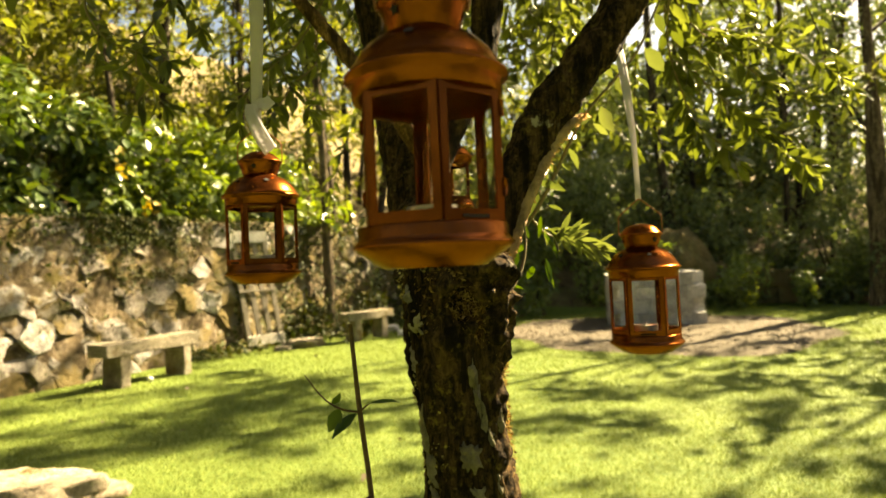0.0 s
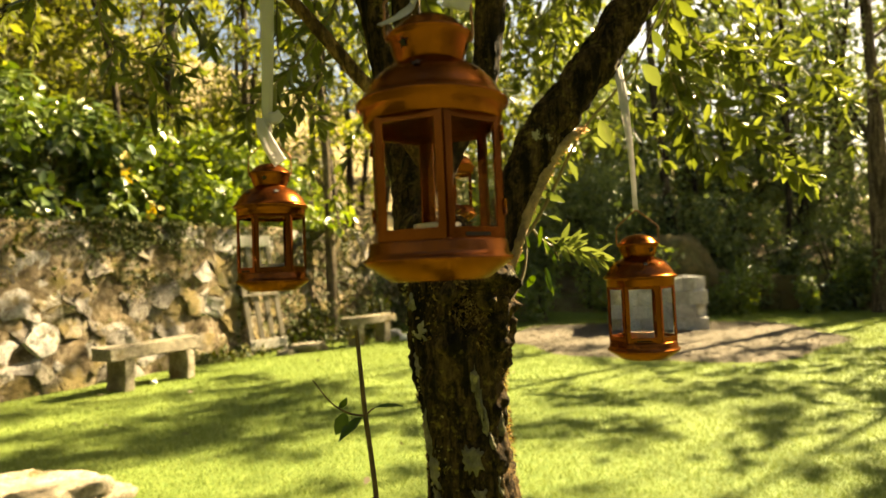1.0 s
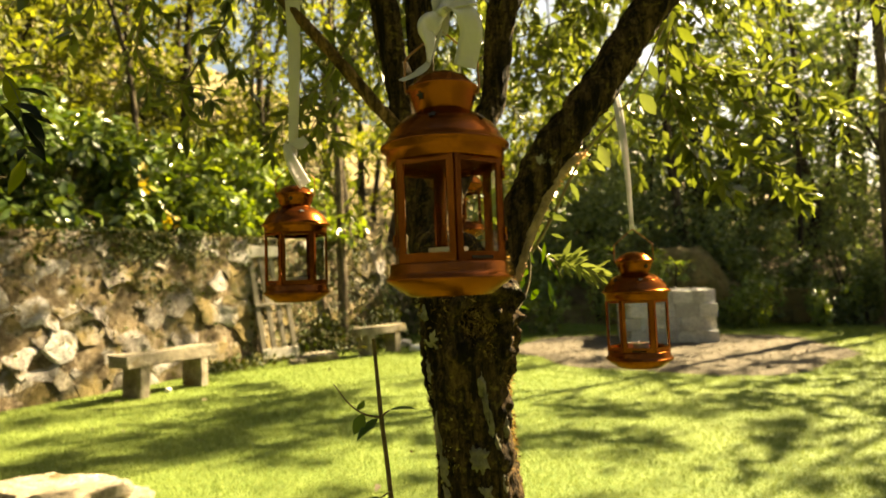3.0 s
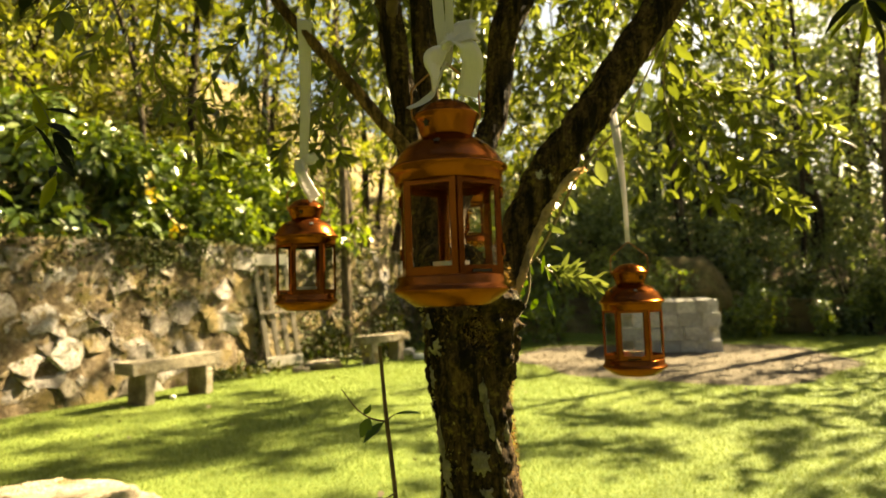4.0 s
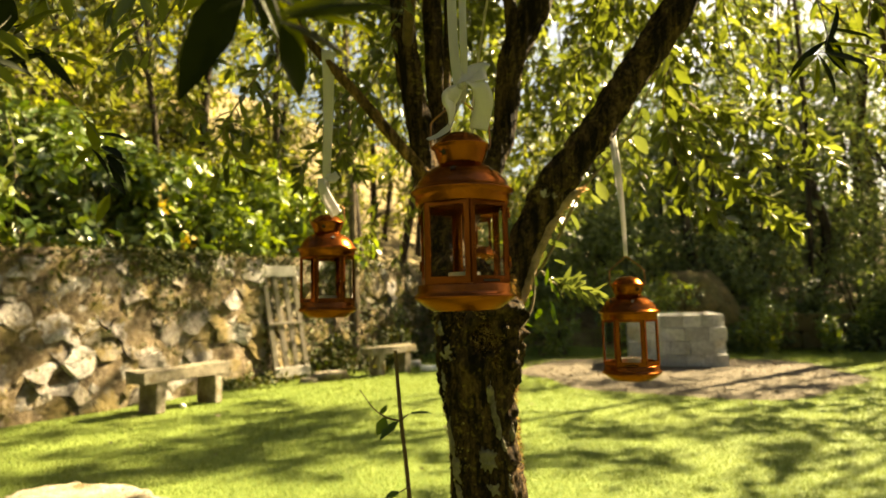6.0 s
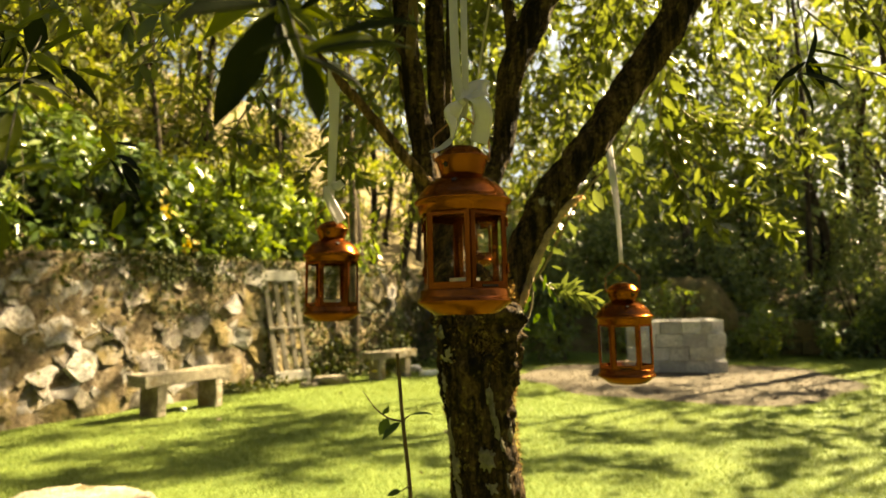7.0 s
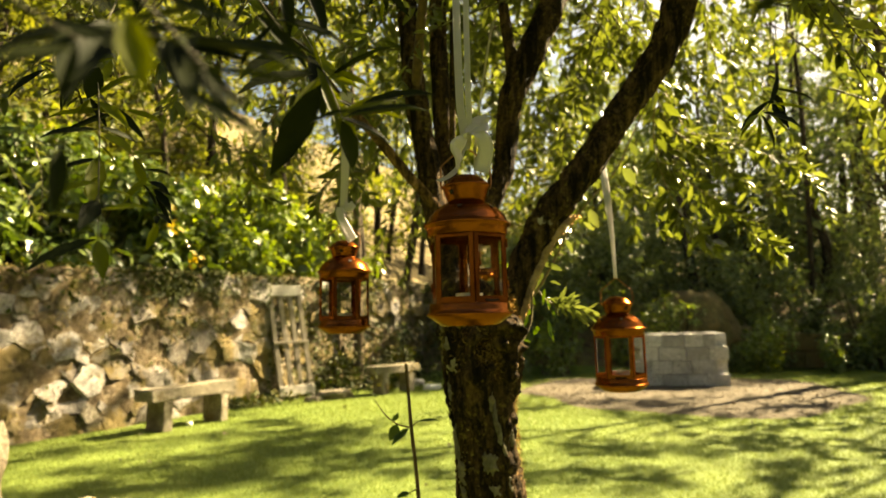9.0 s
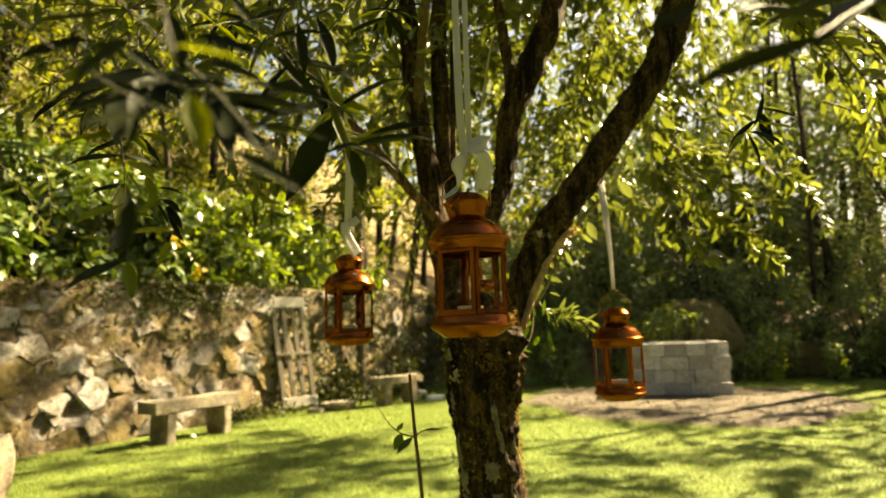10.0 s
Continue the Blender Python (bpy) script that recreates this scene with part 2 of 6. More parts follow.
earth = MORTAR.mix(MORTAR.ramp(MORTAR.noise(11, 6, 0.7), [(0.50, 0.0), (0.60, 0.9)]), earth, (0.26, 0.205, 0.15))
MORTAR.color(MORTAR.mix(MORTAR.ramp(MORTAR.noise(2.6, 6, 0.7), [(0.52, 0.0), (0.62, 0.85)]), earth, (0.085, 0.070, 0.018)))
MORTAR.bump(MORTAR.noise(30, 7, 0.75), 1.0, 0.05)
M_MORTAR = MORTAR.m
M_BARKMOSS = leaf_material("bark_moss", (0.025, 0.013, 0.005), (0.11, 0.068, 0.028), (0.40, 0.28, 0.14), 0.9, 0.45, spec=0.1, tint=(1.0, 0.8, 0.4))
M_LICHEN = leaf_material("bark_lichen_yellow", (0.13, 0.10, 0.035), (0.24, 0.19, 0.075), (0.40, 0.34, 0.18), 0.95, 0.1, spec=0.1, tint=(1.0, 0.9, 0.4))
M_FIBRE = leaf_material("bark_fibre", (0.30, 0.19, 0.12), (0.50, 0.34, 0.22), (0.64, 0.47, 0.33), 0.9, 0.45, spec=0.1, tint=(1.0, 0.82, 0.6))
M_MOSS = leaf_material("wall_moss", (0.090, 0.070, 0.019), (0.21, 0.16, 0.048), (0.38, 0.30, 0.115), 0.9, 0.2, spec=0.1, tint=(1.0, 0.95, 0.4))


# ---------- geometry helpers ----------
def mesh_of(name, verts, faces, material, smooth=True):
    """A mesh from an (n, 3) array and an (m, k) array or list of faces."""
    me = bpy.data.meshes.new(name)
    v = np.asarray(verts, dtype=np.float32)
    if isinstance(faces, np.ndarray):
        k = faces.shape[1]
        me.vertices.add(len(v))
        me.vertices.foreach_set("co", v.ravel())
        me.loops.add(faces.size)
        me.loops.foreach_set("vertex_index", faces.astype(np.int32).ravel())
        me.polygons.add(len(faces))
        me.polygons.foreach_set("loop_start", np.arange(0, faces.size, k, dtype=np.int32))
        me.update(calc_edges=True)
        me.validate()
    else:
        me.from_pydata([tuple(map(float, p)) for p in v], [], [tuple(map(int, f)) for f in faces])
    if smooth:
        me.polygons.foreach_set("use_smooth", np.ones(len(me.polygons), dtype=bool))
    me.materials.append(material)
    return me


def put(name, me, parent=None, label="", m=None):
    ob = new(name, me)
    if parent is not None:
        ob.parent = parent
    if m is not None:
        ob.matrix_basis = m
    if label:
        ob["label"] = label
    return ob


def part(name, bm, material, parent, label="", smooth=False):
    me = bpy.data.meshes.new(name)
    bm.to_mesh(me)
    bm.free()
    if smooth:
        me.polygons.foreach_set("use_smooth", np.ones(len(me.polygons), dtype=bool))
    me.materials.append(material)
    return put(name, me, parent, label)


def empty(name, m, label, category, group="", kind=""):
    ob = new(name)
    ob.empty_display_size = 0.05
    ob.matrix_basis = m
    return tagged(ob, label, category, group, kind)


def smooth_path(points, steps):
    """Catmull-Rom through points with extra columns (radius)."""
    p = np.array(points, dtype=float)
    p = np.vstack([2 * p[0] - p[1], p, 2 * p[-1] - p[-2]])
    out = []
    for i in range(1, len(p) - 2):
        for k in range(steps):
            t = k / steps
            a, b, c, d = p[i - 1], p[i], p[i + 1], p[i + 2]
            out.append(0.5 * (2 * b + (c - a) * t + (2 * a - 5 * b + 4 * c - d) * t * t + (3 * b - a - 3 * c + d) * t ** 3))
    out.append(p[-2])
    return np.array(out)


def tube(points, segs=8, steps=4, wobble=0.0, freq=20.0, knobs=()):
    """Verts and faces of a tube along points (x, y, z, radius). wobble: relief as a share of the radius."""
    p = smooth_path(points, steps)
    n = len(p)
    verts, faces = [], []
    up = Vector((0, 1, 0.1))
    for i in range(n):
        d = Vector(p[min(i + 1, n - 1), :3] - p[max(i - 1, 0), :3]).normalized()
        u = d.cross(up).normalized()
        w = d.cross(u)
        for k in range(segs):
            a = 2 * math.pi * k / segs
            way = u * math.cos(a) + w * math.sin(a)
            r = max(p[i, 3], 0.0004)
            q = Vector(p[i, :3]) + way * r
            if wobble:
                s = noise.noise(Vector((q.x * freq, q.y * freq, q.z * freq * 0.2)))
                s -= 0.9 * abs(noise.noise(Vector((q.x * freq * 1.7, q.y * freq * 1.7, q.z * freq * 0.22 + 5))))
                s += 0.5 * noise.noise(q * freq * 3.1)
                r *= 1 + wobble * s
            for c, rad, h in knobs:
                e = (q - Vector(c)).length / rad
                if e < 1:
                    r += h * (1 - e * e) ** 2 * (1 + 0.9 * noise.noise(q * 40) + 0.6 * noise.noise(q * 95))
            verts.append(Vector(p[i, :3]) + way * r)
    for i in range(n - 1):
        for k in range(segs):
            a, b = i * segs + k, i * segs + (k + 1) % segs
            faces.append((a, b, b + segs, a + segs))
    faces.append(tuple(range(segs)))
    faces.append(tuple(range((n - 1) * segs, n * segs))[::-1])
    return verts, faces


def join_geo(chunks):
    verts, faces, base = [], [], 0
    for v, f in chunks:
        verts.extend(v)
        faces.extend(tuple(i + base for i in q) for q in f)
        base += len(v)
    return verts, faces


def frames(dirs, normals):
    d = dirs / np.linalg.norm(dirs, axis=1, keepdims=True)
    s = np.cross(normals, d)
    s /= np.linalg.norm(s, axis=1, keepdims=True) + 1e-9
    return d, s, np.cross(d, s)


LEAF_FINE = np.array([(0, 0, 0), (0.18, 0.30, 0.03), (0.18, -0.30, 0.03), (0.18, 0, -0.02), (0.45, 0.5, 0.02), (0.45, -0.5, 0.02), (0.45, 0, -0.05),
                      (0.75, 0.33, -0.03), (0.75, -0.33, -0.03), (0.75, 0, -0.08), (1.0, 0, -0.16)])
LEAF_FINE_F = [(0, 3, 1), (0, 2, 3), (1, 3, 6, 4), (3, 2, 5, 6), (4, 6, 9, 7), (6, 5, 8, 9), (7, 9, 10), (9, 8, 10)]
LEAF_MID = np.array([(0, 0, 0), (0.4, 0.5, 0.06), (0.4, 0, -0.04), (0.4, -0.5, 0.06), (1, 0, -0.12)])
LEAF_MID_F = np.array([(0, 2, 1), (0, 3, 2), (1, 2, 4), (2, 3, 4)])
LEAF_MESH_TRI = np.array([(0, 3, 1), (0, 2, 3), (1, 3, 6), (1, 6, 4), (3, 2, 5), (3, 5, 6), (4, 6, 9), (4, 9, 7), (6, 5, 8), (6, 8, 9), (7, 9, 10), (9, 8, 10)])


def leaves(pos, dirs, normals, length, width, fine=False):
    """Arrays of verts and faces for many leaves at once."""
    tv, tf = (LEAF_FINE, LEAF_MESH_TRI) if fine else (LEAF_MID, LEAF_MID_F)
    d, s, u = frames(dirs, normals)
    L, W = np.asarray(length)[:, None, None], np.asarray(width)[:, None, None]
    v = pos[:, None, :] + d[:, None, :] * tv[None, :, 0:1] * L + s[:, None, :] * tv[None, :, 1:2] * W + u[:, None, :] * tv[None, :, 2:3] * L
    f = tf[None] + (np.arange(len(pos)) * len(tv))[:, None, None]
    return v.reshape(-1, 3), f.reshape(-1, 3)


def stack(chunks):
    vs, fs, base = [], [], 0
    for v, f in chunks:
        vs.append(v)
        fs.append(f + base)
        base += len(v)
    return np.vstack(vs), np.vstack(fs)


def leaf_cloud(rng, blobs, count, size, aspect=0.45, shell=0.55, fine=False, droop=0.3):
    """Leaves in clumps: blobs are (x, y, z, rx, ry, rz). Most leaves lie towards the outside of each clump."""
    b = np.array(blobs)
    vol = b[:, 3] * b[:, 4] * b[:, 5]
    pick = rng.choice(len(b), count, p=vol / vol.sum())
    way = rng.normal(size=(count, 3))
    way /= np.linalg.norm(way, axis=1, keepdims=True)
    rad = rng.uniform(shell, 1.05, count) ** 0.7
    pos = b[pick, :3] + way * b[pick, 3:] * rad[:, None]
    nrm = way * 0.6 + rng.normal(size=(count, 3)) * 0.55 + np.array([0, 0, 0.6])
    dirs = np.cross(nrm, rng.normal(size=(count, 3))) + way * 0.4 - np.array([0, 0, droop])
    ln = size * rng.uniform(0.6, 1.3, count)
    return leaves(pos, dirs, nrm, ln, ln * aspect * rng.uniform(0.8, 1.2, count), fine)


def rough_block(w, d, h, seed, amp=0.01, cuts=3, bevel=0.02):
    """A hewn block standing on z = 0, centred in x and y."""
    bm = bmesh.new()
    bmesh.ops.create_cube(bm, size=1)
    bmesh.ops.scale(bm, vec=(w, d, h), verts=bm.verts)
    bmesh.ops.translate(bm, vec=(0, 0, h / 2), verts=bm.verts)
    bmesh.ops.bevel(bm, geom=bm.edges[:], offset=bevel, segments=2, affect="EDGES", profile=0.6)
    if cuts:
        bmesh.ops.subdivide_edges(bm, edges=[e for e in bm.edges if e.calc_length() > 0.12], cuts=cuts, use_grid_fill=True)
    o = Vector((seed * 3.7, seed * 1.3, seed * 2.1))
    for v in bm.verts:
        n = noise.noise_vector(v.co * 9 + o) * amp + noise.noise_vector(v.co * 2.5 + o) * amp * 1.5
        v.co += n
    low = min(v.co.z for v in bm.verts)
    bmesh.ops.translate(bm, vec=(0, 0, -low), verts=bm.verts)
    return bm


def rock_mesh(name, rx, ry, rz, seed, material, flat=0.5, level=4):
    bm = bmesh.new()
    bmesh.ops.create_icosphere(bm, subdivisions=level, radius=1)
    o = Vector((seed * 5.1, seed * 2.3, seed * 0.7))
    for v in bm.verts:
        n = v.co.normalized()
        r = 1 + 0.35 * noise.noise(n * 1.3 + o) + 0.16 * noise.noise(n * 3.1 + o) + 0.035 * noise.noise(n * 9 + o)
        v.co = n * r
        v.co.z = max(-flat, min(flat + 0.12 * noise.noise(n * 4 + o), v.co.z))
        v.co = Vector((v.co.x * rx, v.co.y * ry, (v.co.z + flat) * rz / (2 * flat)))
    me = bpy.data.meshes.new(name)
    bm.to_mesh(me)
    bm.free()
    me.polygons.foreach_set("use_smooth", [True] * len(me.polygons))
    me.materials.append(material)
    return me


# ---------- ground ----------
WALL_P = Vector((-4.0, 6.93, 0))
WALL_D = Vector((0.545, 0.839, 0)).normalized()
WALL_N = Vector((0.839, -0.545, 0)).normalized()


def ground_height(x, y):
    """Level lawn; a bank behind the retaining wall and beyond the far edge of the lawn."""
    off = (x - WALL_P.x) * WALL_N.x + (y - WALL_P.y) * WALL_N.y
    z = 0.012 * noise.noise(Vector((x * 0.7, y * 0.7, 0)))
    if off < -0.35:
        z += min(1.86, (-0.35 - off) * 12) + max(0.0, -off - 2.0) * 0.58
    else:
        far = y - (12.6 + 0.03 * (x - 4) ** 2 * (1 if x < 4 else 0.15))
        right = x - (9.3 + 0.05 * (y - 9))
        e = max(far, right * 0.9)
        if e > 0:
            z += min(e, 1.2) * 0.7 + max(0.0, min(e, 26) - 1.2) * (0.26 + 0.18 * min(1.0, max(0.0, (6 - x) / 5))) + 0.2 * noise.noise(Vector((x * 0.5, y * 0.5, 3)))
    return min(z, 19.0)


def build_ground():
    xs = np.concatenate([np.linspace(-1200, -60, 8), np.linspace(-50, -14, 19), np.linspace(-13, 16, 146), np.linspace(17, 60, 22), np.linspace(80, 1200, 8)])
    ys = np.concatenate([np.linspace(-1200, -40, 8), np.linspace(-30, -4, 12), np.linspace(-3, 22, 126), np.linspace(23, 70, 24), np.linspace(90, 1200, 8)])
    verts = [(x, y, ground_height(x, y)) for y in ys for x in xs]
    nx = len(xs)
    faces = np.array([(j * nx + i, j * nx + i + 1, (j + 1) * nx + i + 1, (j + 1) * nx + i) for j in range(len(ys) - 1) for i in range(nx - 1)])
    me = mesh_of("ground", verts, faces, M_LAWN)
    me.materials.append(M_SOIL)
    cz = np.array([np.mean([verts[k][2] for k in f]) for f in faces])
    me.polygons.foreach_set("material_index", (cz > 0.10).astype(np.int32))
    return tagged(put("ground", me), "mown green lawn with soil banks under the trees", "lawn", kind="structure")


build_ground()

BED = Vector((4.1, 9.3, 0))


def bed_radius(a):
    return 2.35 + 0.18 * math.sin(3 * a + 1) + 0.12 * math.sin(7 * a) + 0.45 * max(0, math.cos(a + 1.15)) ** 3


def build_gravel():
    rng = np.random.default_rng(5)
    rings, segs = 14, 90
    verts = [(BED.x, BED.y, 0.03)]
    for i in range(1, rings + 1):
        for k in range(segs):
            a = 2 * math.pi * k / segs
            r = bed_radius(a) * i / rings
            x, y = BED.x + r * math.cos(a), BED.y + r * math.sin(a)
            verts.append((x, y, 0.028 + 0.012 * noise.noise(Vector((x * 3, y * 3, 1))) - (0.03 if i == rings else 0)))
    faces = [(0, 1 + k, 1 + (k + 1) % segs) for k in range(segs)]
    for i in range(rings - 1):
        for k in range(segs):
            a, b = 1 + i * segs + k, 1 + i * segs + (k + 1) % segs
            faces.append((a, a + segs, b + segs, b))
    bed = tagged(put("gravel_bed", mesh_of("gravel_bed", verts, faces, M_GRAVEL)), "round bed of brown gravel and leaf litter on the lawn", "gravel", kind="structure")
    n = 4200
    a, q = rng.uniform(0, 2 * math.pi, n), np.sqrt(rng.uniform(0, 1, n))
    rad = np.array([bed_radius(t) for t in a]) * q * 1.03
    pos = np.stack([BED.x + rad * np.cos(a), BED.y + rad * np.sin(a), np.full(n, 0.035)], 1)
    v, f = leaves(pos, rng.normal(size=(n, 3)) * (1, 1, 0.25), rng.normal(size=(n, 3)) * 0.4 + (0, 0, 1), rng.uniform(0.02, 0.05, n), rng.uniform(0.015, 0.03, n))
    tagged(put("leaf_litter", mesh_of("leaf_litter", v, f, M_DRY)), "dry brown leaves scattered over the gravel", "leaf litter", kind="stuff")


build_gravel()


def build_grass():
    rng = np.random.default_rng(11)
    n = 470000
    x = rng.uniform(-4.5, 9.0, n)
    y = 2.4 + 11.0 * rng.uniform(0, 1, n) ** 1.7
    off = (x - WALL_P.x) * WALL_N.x + (y - WALL_P.y) * WALL_N.y
    ang = np.arctan2(y - BED.y, x - BED.x)
    br = np.array([bed_radius(t) for t in ang])
    keep = (off > 0.1) & (np.hypot(x - BED.x, y - BED.y) > br * rng.uniform(0.93, 1.03, n)) & (np.abs(x - 1) < y * 0.95 + 1)
    x, y = x[keep], y[keep]
    n = len(x)
    h = rng.uniform(0.012, 0.030, n) * (1 + 0.04 * (y - 3))
    w = 0.0012 + 0.00040 * y
    a = rng.uniform(0, 2 * math.pi, n)
    lean = rng.normal(size=(n, 2)) * 0.5 * h[:, None]
    base = np.stack([x, y, np.array([ground_height(p, q) for p, q in zip(x, y)]) - 0.003], 1)
    side = np.stack([np.cos(a) * w, np.sin(a) * w, np.zeros(n)], 1)
    tip = base + np.stack([lean[:, 0], lean[:, 1], h], 1)
    v = np.stack([base - side, base + side, tip], 1).reshape(-1, 3)
    f = np.arange(3 * n).reshape(-1, 3)
    tagged(put("grass", mesh_of("grass", v, f, M_BLADE, smooth=False)), "short mown lawn grass in sun and shade", "grass", kind="stuff")


build_grass()


# ---------- the retaining wall ----------
def clip_poly(poly, px, py, nx, ny):
    out = []
    for i in range(len(poly)):
        a, b = poly[i], poly[(i + 1) % len(poly)]
        da, db = (a[0] - px) * nx + (a[1] - py) * ny, (b[0] - px) * nx + (b[1] - py) * ny
        if da <= 0:
            out.append(a)
        if (da <= 0) != (db <= 0):
            t = da / (da - db)
            out.append((a[0] + (b[0] - a[0]) * t, a[1] + (b[1] - a[1]) * t))
    return out


def wall_top(s):
    return 1.90 + 0.03 * s * 0.6 + 0.05 * noise.noise(Vector((s * 0.9, 0, 0)))


def build_wall():
    rng = random.Random(4)
    s0, s1 = -4.2, 8.6
    # the body of earth and mortar
    verts, faces = [], []
    cols, rows = 230, 32
    for i in range(cols + 1):
        s = s0 + (s1 - s0) * i / cols
        for j in range(rows + 1):
            z = wall_top(s) * j / rows
            d = 0.055 * noise.noise(Vector((s * 1.8, z * 1.8, 2))) + 0.035 * noise.noise(Vector((s * 5, z * 5, 4))) + 0.02 * noise.noise(Vector((s * 14, z * 14, 6)))
            verts.append(WALL_P + WALL_D * s + WALL_N * (d + 0.018 + 0.015 * j / rows) + Vector((0, 0, z)))
        verts.append(WALL_P + WALL_D * s - WALL_N * 0.5 + Vector((0, 0, wall_top(s) + 0.02)))
        verts.append(WALL_P + WALL_D * s - WALL_N * 0.5)
    for i in range(cols):
        for j in range(rows + 2):
            a = i * (rows + 3) + j
            faces.append((a, a + rows + 3, a + rows + 4, a + 1))
    wall = put("retaining_wall", mesh_of("retaining_wall", verts, faces, M_MORTAR))
    tagged(wall, "old dry-stone granite retaining wall with moss and lichen", "stone wall", kind="structure")
    # stones: cells between scattered seeds, large and small mixed
    seeds = []
    for r, goal in ((0.24, 900), (0.17, 1600), (0.115, 4000), (0.075, 4000)):
        for q in range(goal):
            s, z = rng.uniform(s0 + 0.1, s1), rng.uniform(0.02, 1.98)
            if s > 5 and r < 0.2:
                continue
            if all(((s - a) * 0.72) ** 2 + (z - b) ** 2 > ((r + c) * 0.66) ** 2 for a, b, c in seeds) and (r != 0.24 or rng.random() < 0.18 or s > 5):
                seeds.append((s, z, r))
    for k, (s, z, r) in enumerate(seeds):
        poly = [(s - 0.45, -0.02), (s + 0.45, -0.02), (s + 0.45, wall_top(s) - 0.03), (s - 0.45, wall_top(s) - 0.03)]
        for a, b, c in seeds:
            if (a, b) != (s, z) and abs(a - s) < 1.0 and abs(b - z) < 1.0:
                d2 = (a - s) ** 2 + (b - z) ** 2
                t = min(0.85, max(0.15, 0.5 + 0.5 * (r * r - c * c) / d2))
                poly = clip_poly(poly, s + (a - s) * t, z + (b - z) * t, a - s, b - z)
        if len(poly) < 3:
            continue
        cx, cz = sum(p[0] for p in poly) / len(poly), sum(p[1] for p in poly) / len(poly)
        ring = []
        for i in range(len(poly)):
            a, b = poly[i], poly[(i + 1) % len(poly)]
            side_len = math.hypot(b[0] - a[0], b[1] - a[1])
            for t in ((0.05, 0.5, 0.95) if side_len > 0.16 else (0.1, 0.9)):
                ring.append((a[0] + (b[0] - a[0]) * t, a[1] + (b[1] - a[1]) * t))
        n = len(ring)
        size = max(math.hypot(p[0] - cx, p[1] - cz) for p in ring)
        proud = rng.choice((rng.uniform(-0.02, 0.03), rng.uniform(0.02, 0.045), rng.uniform(0.035, 0.06))) + 0.03 * size
        tilt, tilt2 = rng.uniform(-0.24, 0.24), rng.uniform(-0.28, 0.16)
        grow = rng.uniform(0.93, 1.06)
        vs = []
        for scale, depth in ((grow * 1.04, -0.05), (grow * 1.01, proud * 0.4), (grow * 0.95, proud * 0.95), (0.64, proud * 1.05), (0.32, proud * 1.05)):
            for p in ring:
                q = Vector((cx + (p[0] - cx) * scale, 0, cz + (p[1] - cz) * scale))
                j = noise.noise_vector(Vector((q.x * 8, k * 1.7, q.z * 8))) * 0.034 + noise.noise_vector(Vector((q.x * 25, k * 1.7, q.z * 25))) * 0.016
                x, zz = q.x + j.x - cx, q.z + j.z - cz
                dep = depth + j.y * 0.6 + (x * tilt + zz * tilt2 if depth > -0.05 else 0)
                vs.append((x, -dep, zz))
        vs.append((0, -proud * 1.1, 0))
        fs = []
        for l in range(4):
            for i in range(n):
                a, b = l * n + i, l * n + (i + 1) % n
                fs.append((a, b, b + n, a + n))
        for i in range(n):
            fs.append((4 * n + i, 4 * n + (i + 1) % n, 5 * n))
        # Besides real variety, these shares put sun and shade into the stones by place.
        pale = 0.42 if cx < 0.9 and cz < 1.85 else 0.32 if 2.2 < cx < 3.0 and cz < 1.8 else 0.22 if cz > 1.1 else 0.08
        luck = rng.random()
        kind = M_STONE_PALE if luck < pale else M_STONE_MOSS_SHADE if luck > 0.58 or cx > 2.85 else M_STONE
        me = mesh_of("stone", vs, fs, kind, smooth=False)
        at = WALL_P + WALL_D * cx + Vector((0, 0, cz))
        put("stone", me, wall, m=Matrix.Translation(at) @ Matrix.Rotation(math.atan2(WALL_D.y, WALL_D.x), 4, "Z"))
    return wall


